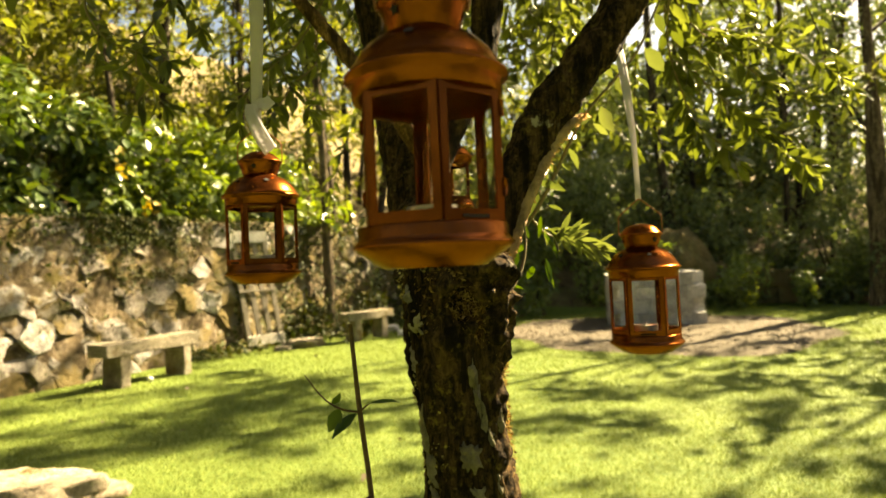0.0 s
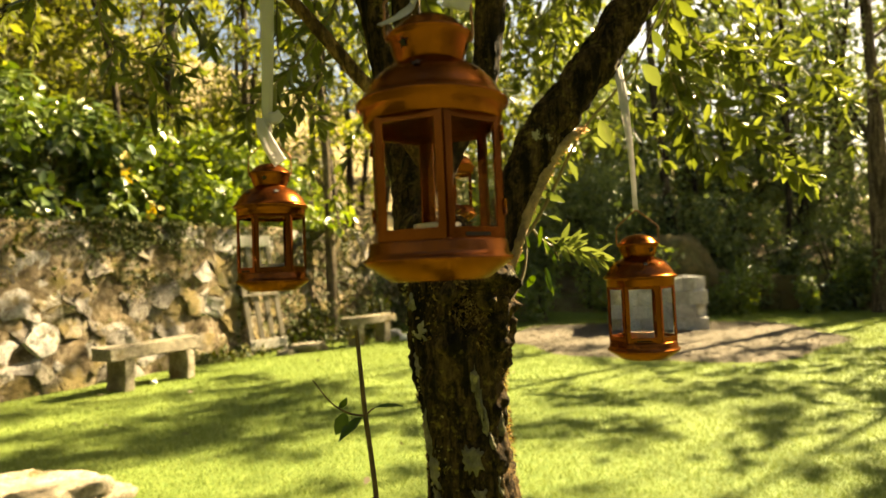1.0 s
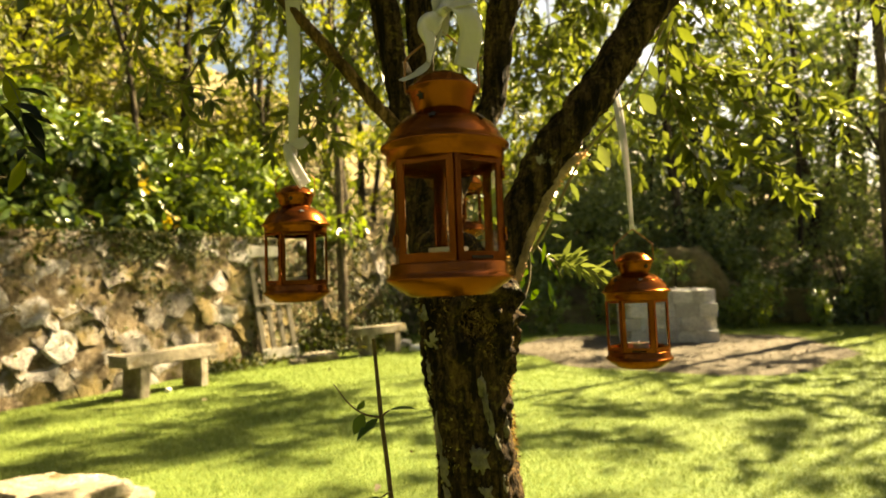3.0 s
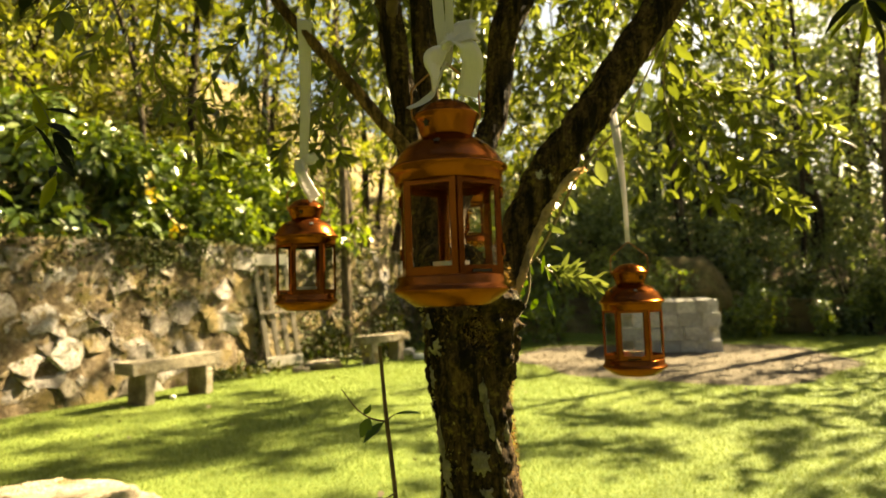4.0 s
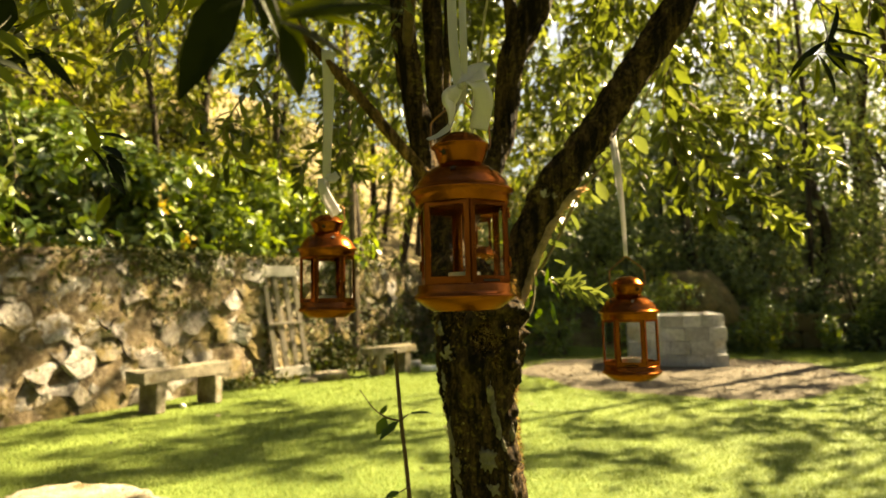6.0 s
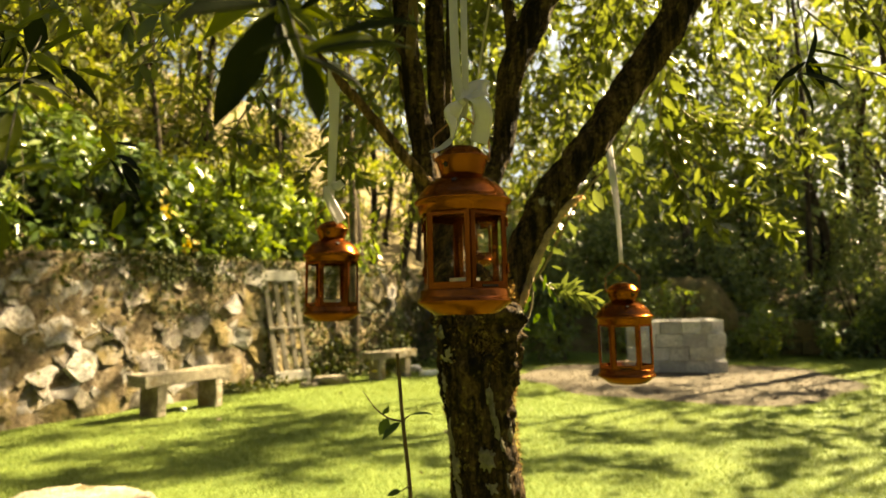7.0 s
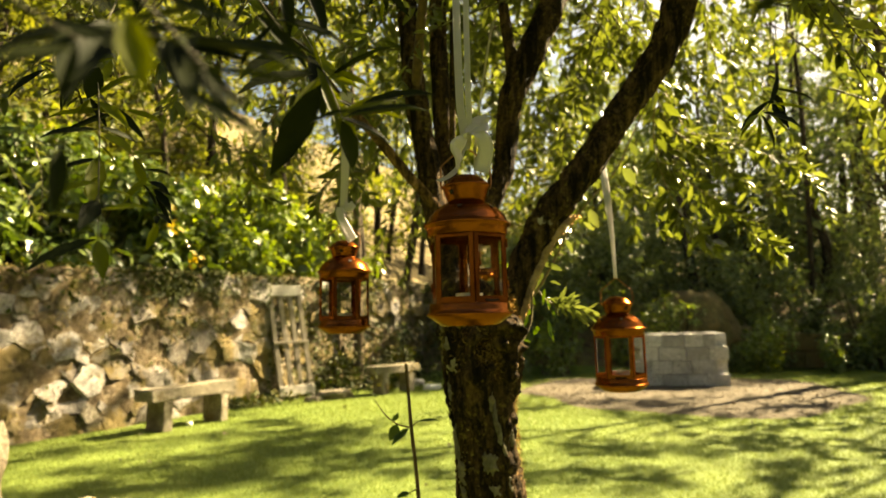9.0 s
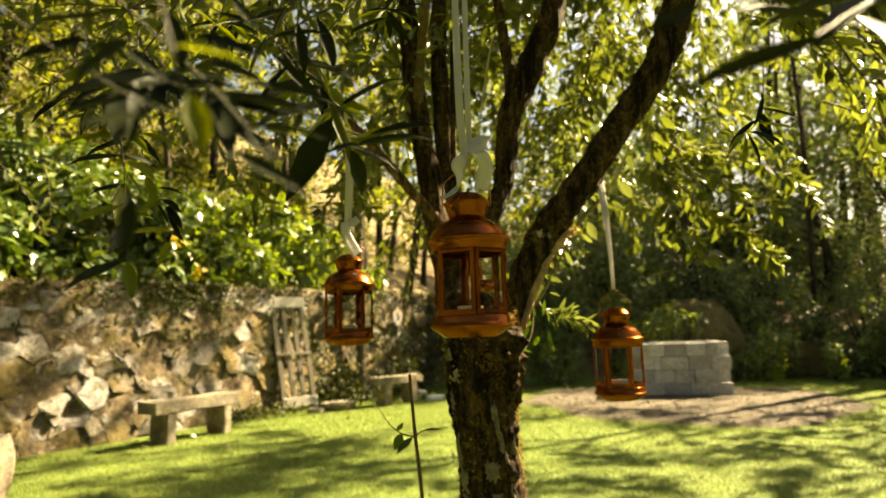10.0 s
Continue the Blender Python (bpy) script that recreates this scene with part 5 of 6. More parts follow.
            bar(bm, mid + out * 0.0014 + run * -0.012 + Vector((0, 0, low + 0.003)), mid + out * 0.0014 + run * 0.012 + Vector((0, 0, low + 0.003)), 0.0026, 0.0006, out)
            part("slot", bm, M_DARK, fr)
        if k in (1, 4):
            for z in (low + 0.018, high - 0.02):
                v, f = tube([(*(p * 1.035 + Vector((0, 0, z))), 0.0016), (*(p * 1.035 + Vector((0, 0, z + 0.012))), 0.0016)], 8, 1)
                put("hinge", mesh_of("hinge", v, f, M_COPPER), fr)
    # wire bail
    v, f = tube([(-0.0345, 0, 0.178, 0.0011), (-0.0362, 0, 0.186, 0.0011), (-0.0355, 0, 0.203, 0.0011), (-0.034, 0, 0.2125, 0.0011), (-0.016, 0, 0.2285, 0.0011), (-0.004, 0, 0.2385, 0.0011), (0, 0, 0.2405, 0.0011),
                 (0.004, 0, 0.2385, 0.0011), (0.016, 0, 0.2285, 0.0011), (0.034, 0, 0.2125, 0.0011), (0.0355, 0, 0.203, 0.0011), (0.0362, 0, 0.186, 0.0011), (0.0345, 0, 0.178, 0.0011)], 8, 4)
    put("handle", mesh_of("handle", v, f, M_WIRE), lan, "thin copper wire handle", Matrix.Rotation(radians(bail), 4, "Z"))
    # tealight
    tin = spin([(0.0, 0.0152), (0.019, 0.0152), (0.0192, 0.0290), (0.0186, 0.0290), (0.0184, 0.0262), (0.0, 0.0262)], 28)
    tin_ob = part("tealight_cup", tin, M_TIN, lan, "small metal tealight cup")
    wax = spin([(0.0182, 0.0262), (0.0180, 0.0268), (0.003, 0.0266), (0.0008, 0.0268), (0.0007, 0.034), (0.0, 0.0342)], 24)
    part("wax", wax, M_WAX, tin_ob, "dull red candle wax", smooth=True)
    return lan


L_A = (-0.028, 0.500, 1.159)
L_B = (-0.254, 1.070, 1.146)
L_C = (0.375, 1.040, 1.000)
L_D = (0.126, 1.600, 1.293)
build_lantern(pose(*L_A, 0, 0, 92), "copper-painted metal lantern hung on a bowed ribbon", -92)
build_lantern(pose(*L_B, 0, 0.4, 11), "copper-painted metal lantern hung from a thin branch", -16)
build_lantern(pose(*L_C, 0, 0, 39), "copper-painted metal lantern hung beside the thick limb", -50)
build_lantern(pose(*L_D, 0, 0, 20), "copper-painted metal lantern hung behind the trunk")


def strip(name, pts, width, parent, twist=0.0, crease=0.45, face=(1, 0, 0), label=""):
    """A ribbon along pts with a soft lengthwise crease; face is the way across its width."""
    p = smooth_path(pts, 8)
    n = len(p)
    verts, faces = [], []
    for i in range(n):
        d = Vector(p[min(i + 1, n - 1)] - p[max(i - 1, 0)]).normalized()
        a = twist * i / (n - 1)
        w = Vector(face)
        w = (w - d * w.dot(d)).normalized()
        w = Matrix.Rotation(a, 3, d) @ w
        u = d.cross(w)
        wd = width(i / (n - 1)) if callable(width) else width
        for k in (-2, -1, 0, 1, 2):
            fold = crease * wd * (0.5 if k in (-1, 1) else (-0.3 if k == 0 else 0)) + 0.04 * wd * noise.noise(Vector((i * 0.4, k, 1)))
            verts.append(Vector(p[i]) + w * wd * k / 4 + u * fold)
    for i in range(n - 1):
        for k in range(4):
            a = i * 5 + k
            faces.append((a, a + 1, a + 6, a + 5))
    ob = put(name, mesh_of(name, verts, faces, M_RIBBON), parent, label)
    sol = ob.modifiers.new("thick", "SOLIDIFY")
    sol.thickness = 0.0005
    return ob


def build_ribbons():
    # near lantern: two strands with a bow above the handle
    x, y, z = L_A
    rb = empty("ribbon", pose(x, y, z + 0.24), "cream satin ribbon tied in a bow, holding a lantern", "ribbon", "ribbons of the lanterns")
    strip("strand", [(0.003, 0, -0.004), (0.006, -0.002, 0.02), (0.007, -0.004, 0.046), (0.007, -0.004, 0.10), (0.010, 0.01, 0.25), (0.013, 0.02, 0.40), (0.010, 0.03, 0.62)], 0.0085, rb, 0.4)
    strip("strand", [(0.0, -0.002, -0.004), (-0.001, -0.006, 0.02), (-0.004, -0.006, 0.046), (-0.006, -0.005, 0.10), (-0.005, 0.01, 0.25), (-0.002, 0.02, 0.42), (0.004, 0.03, 0.62)], 0.0115, rb, 0.5)
    knot = (0.001, -0.010, 0.014)
    strip("bow_loop", [knot, (0.008, -0.004, 0.026), (0.017, 0.0, 0.037), (0.028, -0.003, 0.038), (0.033, -0.010, 0.031), (0.027, -0.017, 0.025), (0.014, -0.016, 0.020), knot], lambda t: 0.006 + 0.013 * math.sin(math.pi * t) ** 0.6, rb, 0.25, 0.05, (0.15, 0.35, 0.92))
    strip("bow_tail", [knot, (0.010, -0.017, 0.016), (0.022, -0.020, 0.010), (0.028, -0.018, -0.006), (0.025, -0.014, -0.024), (0.021, -0.012, -0.040)], lambda t: 0.008 + 0.014 * min(1, 2.2 * t), rb, 0.35, 0.05, (1, 0.2, 0.1))
    strip("bow_tail", [knot, (-0.006, -0.016, 0.005), (-0.014, -0.019, -0.006), (-0.012, -0.017, -0.020), (-0.014, -0.014, -0.036)], lambda t: float(np.interp(t, [0, 0.3, 0.5, 1], [0.006, 0.019, 0.026, 0.004])), rb, -0.5, 0.12, (0.9, 0.4, 0.1))
    strip("bow_tail", [(0.001, -0.004, 0.0), (-0.012, -0.004, -0.030), (-0.024, -0.010, -0.044), (-0.040, -0.012, -0.052)], lambda t: 0.006 + 0.008 * t, rb, 0.5, 0.1, (0, 0.5, 0.8))
    bm = bmesh.new()
    bmesh.ops.create_icosphere(bm, subdivisions=2, radius=0.0062)
    bmesh.ops.translate(bm, vec=knot, verts=bm.verts)
    part("knot", bm, M_RIBBON, rb, smooth=True)
    # left lantern: one broad strand over the thin branch, knot and a hanging tail
    x, y, z = L_B
    rb = empty("ribbon", pose(x, y, z + 0.24), "cream satin ribbon looped over a branch, holding a lantern", "ribbon", "ribbons of the lanterns")
    strip("strand", [(-0.004, 0, 0.005), (-0.002, -0.006, 0.03), (0.001, -0.010, 0.064), (0.006, -0.016, 0.132), (0.009, -0.022, 0.226), (0.010, -0.030, 0.290), (0.011, -0.026, 0.306), (0.012, -0.008, 0.302)], lambda t: 0.010 + 0.019 * min(1, max(0, (t - 0.12) * 1.5)), rb, 0.25, 0.10)
    strip("strand", [(-0.003, 0.004, 0.005), (0.002, -0.003, 0.06), (0.010, -0.006, 0.2), (0.011, -0.007, 0.302)], 0.016, rb, 0.4, 0.08)
    strip("bow_tail", [(-0.008, -0.012, 0.034), (-0.007, -0.017, 0.018), (0.001, -0.021, -0.004), (0.012, -0.024, -0.026), (0.024, -0.027, -0.046)], lambda t: 0.014 + 0.010 * min(1, 1.6 * t), rb, 0.3, 0.16)
    strip("bow_loop", [(-0.003, -0.006, 0.028), (0.006, -0.008, 0.034), (0.015, -0.006, 0.036), (0.024, -0.002, 0.044)], lambda t: 0.006 + 0.016 * math.sin(min(1, t * 1.2) * 2.4), rb, 0.3, 0.15, (-0.2, 0.2, 0.9))
    bm = bmesh.new()
    bmesh.ops.create_icosphere(bm, subdivisions=2, radius=0.0085)
    bmesh.ops.translate(bm, vec=(-0.004, -0.006, 0.026), verts=bm.verts)
    part("knot", bm, M_RIBBON, rb, smooth=True)
    # right lantern: a long doubled strand up behind the limb
    x, y, z = L_C
    rb = empty("ribbon", pose(x, y, z + 0.24), "long doubled cream ribbon over the thick limb, holding a lantern", "ribbon", "ribbons of the lanterns")
    strip("strand", [(0, 0, 0), (-0.001, 0.006, 0.10), (-0.003, 0.025, 0.20), (0.0, 0.055, 0.28), (0.004, 0.085, 0.325), (0.008, 0.108, 0.36), (0.012, 0.105, 0.40)], lambda t: 0.009 + 0.006 * t, rb, 0.2, 0.3)
    strip("strand", [(0.002, 0.006, 0), (0.004, 0.015, 0.12), (0.009, 0.04, 0.22), (0.014, 0.075, 0.30), (0.020, 0.108, 0.36), (0.024, 0.110, 0.42)], 0.009, rb, 0.5, 0.3)
    x, y, z = L_D
    rb = empty("ribbon", pose(x, y, z + 0.24), "cream ribbon holding the lantern behind the trunk", "ribbon", "ribbons of the lanterns")
    strip("strand", [(0, 0, 0), (0.0, -0.05, 0.2), (0.04, -0.2, 0.5), (0.09, -0.34, 0.66)], 0.006, rb, 0.3)


build_ribbons()


# ---------- sapling ----------
def build_sapling():
    sap = empty("sapling", pose(-0.05, 1.0, 0), "thin bare sapling stem with a few dark leaves", "sapling")
    inv = Matrix.Translation((0.05, -1.0, 0))

    def stem(name, pts, r):
        v, f = tube([(*q, a) for q, a in zip(pts, r)], 8, 6, 0.05, 60)
        return put(name, mesh_of(name, [inv @ Vector(q) for q in v], f, M_TWIG), sap)

    stem("stem", [(-0.05, 1.0, -0.02), (-0.07, 1.0, 0.35), (-0.088, 1.0, 0.65), (-0.095, 1.0, 0.80), (-0.1065, 1.0, 0.926), (-0.111, 1.0, 0.99), (-0.1155, 1.0, 1.062)], (0.006, 0.0055, 0.0046, 0.0042, 0.0040, 0.0036, 0.0034))
    side = stem("side_shoot", [(-0.107, 1.0, 0.926), (-0.135, 0.985, 0.937), (-0.16, 0.98, 0.957), (-0.184, 0.975, 0.992)], (0.002, 0.0016, 0.0012, 0.0008))
    right = stem("side_shoot", [(-0.1065, 1.0, 0.926), (-0.10, 0.995, 0.934), (-0.092, 0.99, 0.940)], (0.002, 0.0015, 0.001))
    low = stem("side_shoot", [(-0.0945, 1.0, 0.800), (-0.10, 0.985, 0.802), (-0.112, 0.975, 0.799)], (0.002, 0.0015, 0.001))
    for base, tip, w, n, to in (((-0.136, 0.985, 0.938), (-0.152, 0.975, 0.905), 0.62, (0.3, -0.9, 0.3), side), ((-0.146, 0.985, 0.944), (-0.133, 0.975, 0.960), 0.6, (0.5, -0.7, 0.2), side),
                                ((-0.112, 0.998, 0.926), (-0.148, 0.96, 0.905), 0.34, (0.0, -0.5, 0.8), side), ((-0.093, 0.99, 0.940), (-0.046, 0.975, 0.948), 0.22, (0, -0.35, 0.9), right),
                                ((-0.112, 0.975, 0.799), (-0.14, 0.965, 0.795), 0.5, (0.2, -0.5, 0.8), low)):
        d = np.array(tip) - np.array(base)
        l = float(np.linalg.norm(d))
        single_leaf(base, d, n, l, l * w, to, inv, LEAF_GREEN)


build_sapling()


# ---------- benches ----------
def build_bench(m, length, depth, top, thick, legs, label, seed):
    """legs: rows of (place along the slab, width)."""
    b = empty("stone_bench", m, label, "bench", "stone benches")
    bm = rough_block(length, depth, thick, seed, 0.011, 4, 0.016)
    bmesh.ops.translate(bm, vec=(0, 0, top - thick), verts=bm.verts)
    part("seat_slab", bm, M_BENCH, b)
    for k, (x, wide) in enumerate(legs):
        bm = rough_block(wide, depth - 0.02, top + 0.02 - thick, seed + 3 + k, 0.008, 2, 0.014)
        bmesh.ops.translate(bm, vec=(x, 0, -0.01), verts=bm.verts)
        part("leg", bm, M_BENCH, b)
    return b


build_bench(pose(-2.718, 7.455, 0, 0, 0, 58), 1.21, 0.34, 0.49, 0.145, ((-0.38, 0.125), (0.43, 0.11)), "low rough granite bench beside the stone wall", 2)
build_bench(pose(-0.27, 10.40, 0, 0, 0, 44), 1.02, 0.27, 0.46, 0.135, ((-0.29, 0.14), (0.31, 0.14)), "short rough granite bench at the edge of the lawn", 9)


# ---------- slatted wooden panel leaning on the wall ----------
def build_panel():
    a, b = Vector((-2.02, 9.655, 0.0)), Vector((-1.56, 10.03, 0.0))
    top_a, top_b = Vector((-2.235, 9.556, 1.82)), Vector((-1.80, 9.93, 1.83))
    gate = empty("wooden_panel", Matrix.Translation(a), "weathered wooden slatted panel leaning against the wall", "wooden panel")
    face = (b - a).cross(top_a - a).normalized()

    def pt(u, v):
        return a.lerp(b, u).lerp(top_a.lerp(top_b, u), v) - a

    def board(name, p, q, w, d, wood):
        bm = bmesh.new()
        bar(bm, p, q, w, d, face)
        bmesh.ops.bevel(bm, geom=bm.edges[:], offset=0.005, segments=1, affect="EDGES")
        part(name, bm, wood, gate)

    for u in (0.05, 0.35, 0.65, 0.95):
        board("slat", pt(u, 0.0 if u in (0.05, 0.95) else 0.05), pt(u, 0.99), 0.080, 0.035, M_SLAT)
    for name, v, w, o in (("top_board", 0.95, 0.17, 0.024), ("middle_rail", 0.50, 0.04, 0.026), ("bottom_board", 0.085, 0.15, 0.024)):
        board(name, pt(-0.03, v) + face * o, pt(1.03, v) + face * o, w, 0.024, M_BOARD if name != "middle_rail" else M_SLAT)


build_panel()


# ---------- block well ----------
def build_well():
    c0, c1 = Vector((3.71, 9.96, 0)), Vector((5.15, 9.44, 0))
    run = (c1 - c0).normalized()
    back = Vector((-run.y, run.x, 0))
    mid = (c0 + c1) / 2 + back * 0.72
    well = empty("block_well", Matrix.Translation(mid) @ Matrix.Rotation(math.atan2(run.y, run.x), 4, "Z"), "square well of grey stone blocks on a gravel bed", "well")
    rng = random.Random(3)
    side, th, rows = 1.52, 0.18, 4
    rh = 0.218
    shapes = []
    for k in range(6):
        bm = rough_block(1, 1, 1, 20 + k, 0.012, 0, 0.022)
        me = bpy.data.meshes.new("block")
        bm.to_mesh(me)
        bm.free()
        me.materials.append(M_BLOCK)
        shapes.append(me)
    for r in range(rows):
        for s in range(4):
            turn = Matrix.Rotation(s * math.pi / 2, 4, "Z")
            u = -side / 2 + (0 if (r + s) % 2 else th)
            end = side / 2 - (th if (r + s) % 2 else 0)
            while u < end - 0.05:
                w = rng.uniform(0.26, 0.44)
                if end - u - w < 0.16:
                    w = end - u
                j = rng.uniform(-0.008, 0.012)
                m = turn @ Matrix.Translation((u + w / 2, -side / 2 + th / 2 - j, r * rh)) @ Matrix.Diagonal((w - 0.006, th, rh - 0.006, 1))
                put("block", rng.choice(shapes), well, m=m)
                u += w
    bm = rough_block(side - 2 * th - 0.02, side - 2 * th - 0.02, 0.5, 40, 0.01, 1, 0.01)
    part("fill", bm, M_SOIL, well, "dark earth fill")


build_well()


# ---------- rocks and small litter ----------
tagged(put("flat_rock", rock_mesh("flat_rock", 0.40, 0.24, 0.15, 3, M_ROCK, 0.35), m=pose(-1.95, 3.55, -0.02, 0, 0, -14)), "flat sunlit pale boulder lying in the lawn", "rock")
tagged(put("flat_rock", rock_mesh("flat_rock", 0.17, 0.13, 0.07, 8, M_ROCK, 0.4, 3), m=pose(-1.60, 3.52, -0.01, 0, 0, 10)), "small flat pale stone beside the boulder", "rock")
tagged(put("flat_rock", rock_mesh("flat_rock", 0.13, 0.09, 0.13, 12, M_BLOCK, 0.5, 3), m=pose(0.17, 11.35, ground_height(0.17, 11.35) - 0.01, 0, 0, 20)), "small whitish stone lying behind the short bench", "rock")
tagged(put("standing_stone", rock_mesh("standing_stone", 0.20, 0.20, 0.64, 6, M_ROCK, 0.6), m=pose(-2.62, 3.45, -0.01)), "upright pale sunlit stone in the lawn", "rock")
tagged(put("low_rock", rock_mesh("low_rock", 0.30, 0.18, 0.14, 12, M_BENCH, 0.4), m=pose(-1.20, 9.75, -0.01, 0, 0, 25)), "low brown rock beside the wooden panel", "rock")
tagged(put("low_rock", rock_mesh("low_rock", 0.14, 0.10, 0.08, 15, M_BENCH, 0.4, 3), m=pose(-1.5, 9.45, -0.01)), "small brown rock beside the wooden panel", "rock")
tagged(put("paper_scrap", rock_mesh("paper_scrap", 0.035, 0.025, 0.05, 31, M_PAPER, 0.5, 2), m=pose(-2.68, 7.42, 0.0)), "small crumpled white paper scrap on the lawn", "litter")
tagged(put("pale_stone", rock_mesh("pale_stone", 0.16, 0.10, 0.09, 32, M_PAPER, 0.4, 3), m=pose(0.40, 10.6, 0.0)), "pale flat stone lying behind the short bench", "rock")
tagged(put("boulder", rock_mesh("boulder", 1.2, 1.0, 1.95, 17, M_MOSSY, 0.98), m=pose(6.4, 13.0, -0.2, 0, 0, 75)), "large mossy brown boulder at the edge of the wood", "boulder")
tagged(put("boulder", rock_mesh("boulder", 0.8, 0.7, 1.0, 19, M_MOSSY, 0.95), m=pose(7.2, 12.9, -0.1, 0, 0, 60)), "mossy boulder among the shrubs", "boulder")


def build_low_wall():
    w = empty("low_wall", pose(8.3, 12.1, 0.02, 0, 0, -18), "low mossy wall of hewn stones below the bank", "stone wall", kind="structure")
    rng = random.Random(9)
    for r in range(2):
        u = -1.0 + 0.2 * r
        while u < 1.0:
            l = rng.uniform(0.35, 0.6)
            bm = rough_block(l - 0.02, 0.34, 0.34, rng.randint(50, 90), 0.02, 1, 0.03)
            bmesh.ops.translate(bm, vec=(u + l / 2, 0, r * 0.36), verts=bm.verts)
            part("stone", bm, M_MOSSY, w)
            u += l


build_low_wall()


def build_fallen_leaves():
    rng = np.random.default_rng(77)
    n = 60
    x, y = rng.uniform(-4, 8, n), rng.uniform(3.2, 11, n)
    keep = ((x - WALL_P.x) * WALL_N.x + (y - WALL_P.y) * WALL_N.y) > 0.2
    x, y = np.append(x[keep], [-2.632, -2.3]), np.append(y[keep], [5.432, 5.25])
    n = len(x)
    pos = np.stack([x, y, np.full(n, 0.035)], 1)
    ln = rng.uniform(0.04, 0.07, n)
    v, f = leaves(pos, rng.normal(size=(n, 3)) * (1, 1, 0.1), rng.normal(size=(n, 3)) * 0.3 + (0, 0, 1), ln, ln * 0.6)
    tagged(put("fallen_leaves", mesh_of("fallen_leaves", v, f, M_DRY)), "dry brown leaves fallen on the lawn", "fallen leaves", kind="stuff")


build_fallen_leaves()


# ---------- hedge and shrubs ----------
def build_hedge():
    rng = np.random.default_rng(31)
    k = 0
    for s in np.arange(-4.0, 6.2, 0.85):
        k += 1
        tall = (2.15 if s < 0.8 else 1.75 if s < 2 else 1.5) * rng.uniform(0.9, 1.12)
        c = WALL_P + WALL_D * float(s) - WALL_N * float(rng.uniform(0.95, 1.25))
        bush = empty("hedge_bush", Matrix.Translation((c.x, c.y, 1.85)), "dense broad-leaved evergreen bush on top of the stone wall", "bush", "bushes along the wall")
        blobs = [(*(rng.normal(size=2) * 0.42), rng.uniform(0.25, tall), rng.uniform(0.28, 0.5), rng.uniform(0.28, 0.5), rng.uniform(0.22, 0.38)) for q in range(15)]
        blobs += [(WALL_N.x * 0.6 + rng.normal() * 0.25, WALL_N.y * 0.6 + rng.normal() * 0.25, rng.uniform(0.15, 0.4), 0.26, 0.26, 0.16) for q in range(1)]
        v, f = leaf_cloud(rng, blobs, int(1000 * tall), 0.18, 0.46, 0.45, fine=True)
        put("foliage", mesh_of("foliage", v, f, M_HEDGE_LIGHT if s > 2.3 else M_HEDGE), bush)
        for q in range(4):
            a = rng.uniform(0, 2 * math.pi)
            v, f = tube([(0, 0, -0.1, 0.02), (0.1 * math.cos(a), 0.1 * math.sin(a), 0.4, 0.015), (0.35 * math.cos(a), 0.35 * math.sin(a), tall * 0.8, 0.006)], 6, 3)
            put("stem", mesh_of("stem", v, f, M_TRUNKS), bush)
    # two bunches of yellowing leaves
    n = 22
    s = np.where(np.arange(n) < 11, 1.75, 2.1) + rng.normal(size=n) * 0.05
    h = np.where(np.arange(n) < 11, 2.72, 2.18) + rng.normal(size=n) * 0.09
    pos = np.stack([WALL_P.x + WALL_D.x * s - WALL_N.x * 0.35, WALL_P.y + WALL_D.y * s - WALL_N.y * 0.35, h], 1)
    pos += rng.normal(size=(n, 3)) * 0.03
    v, f = leaves(pos, rng.normal(size=(n, 3)) + (0.5, -0.5, -0.5), rng.normal(size=(n, 3)) * 0.5 + (0.5, -0.7, 0.4), np.full(n, 0.13), np.full(n, 0.06), True)
    tagged(put("yellow_leaves", mesh_of("yellow_leaves", v, f, M_YELLOW)), "yellowing leaves among the hedge", "leaves", kind="stuff")


build_hedge()


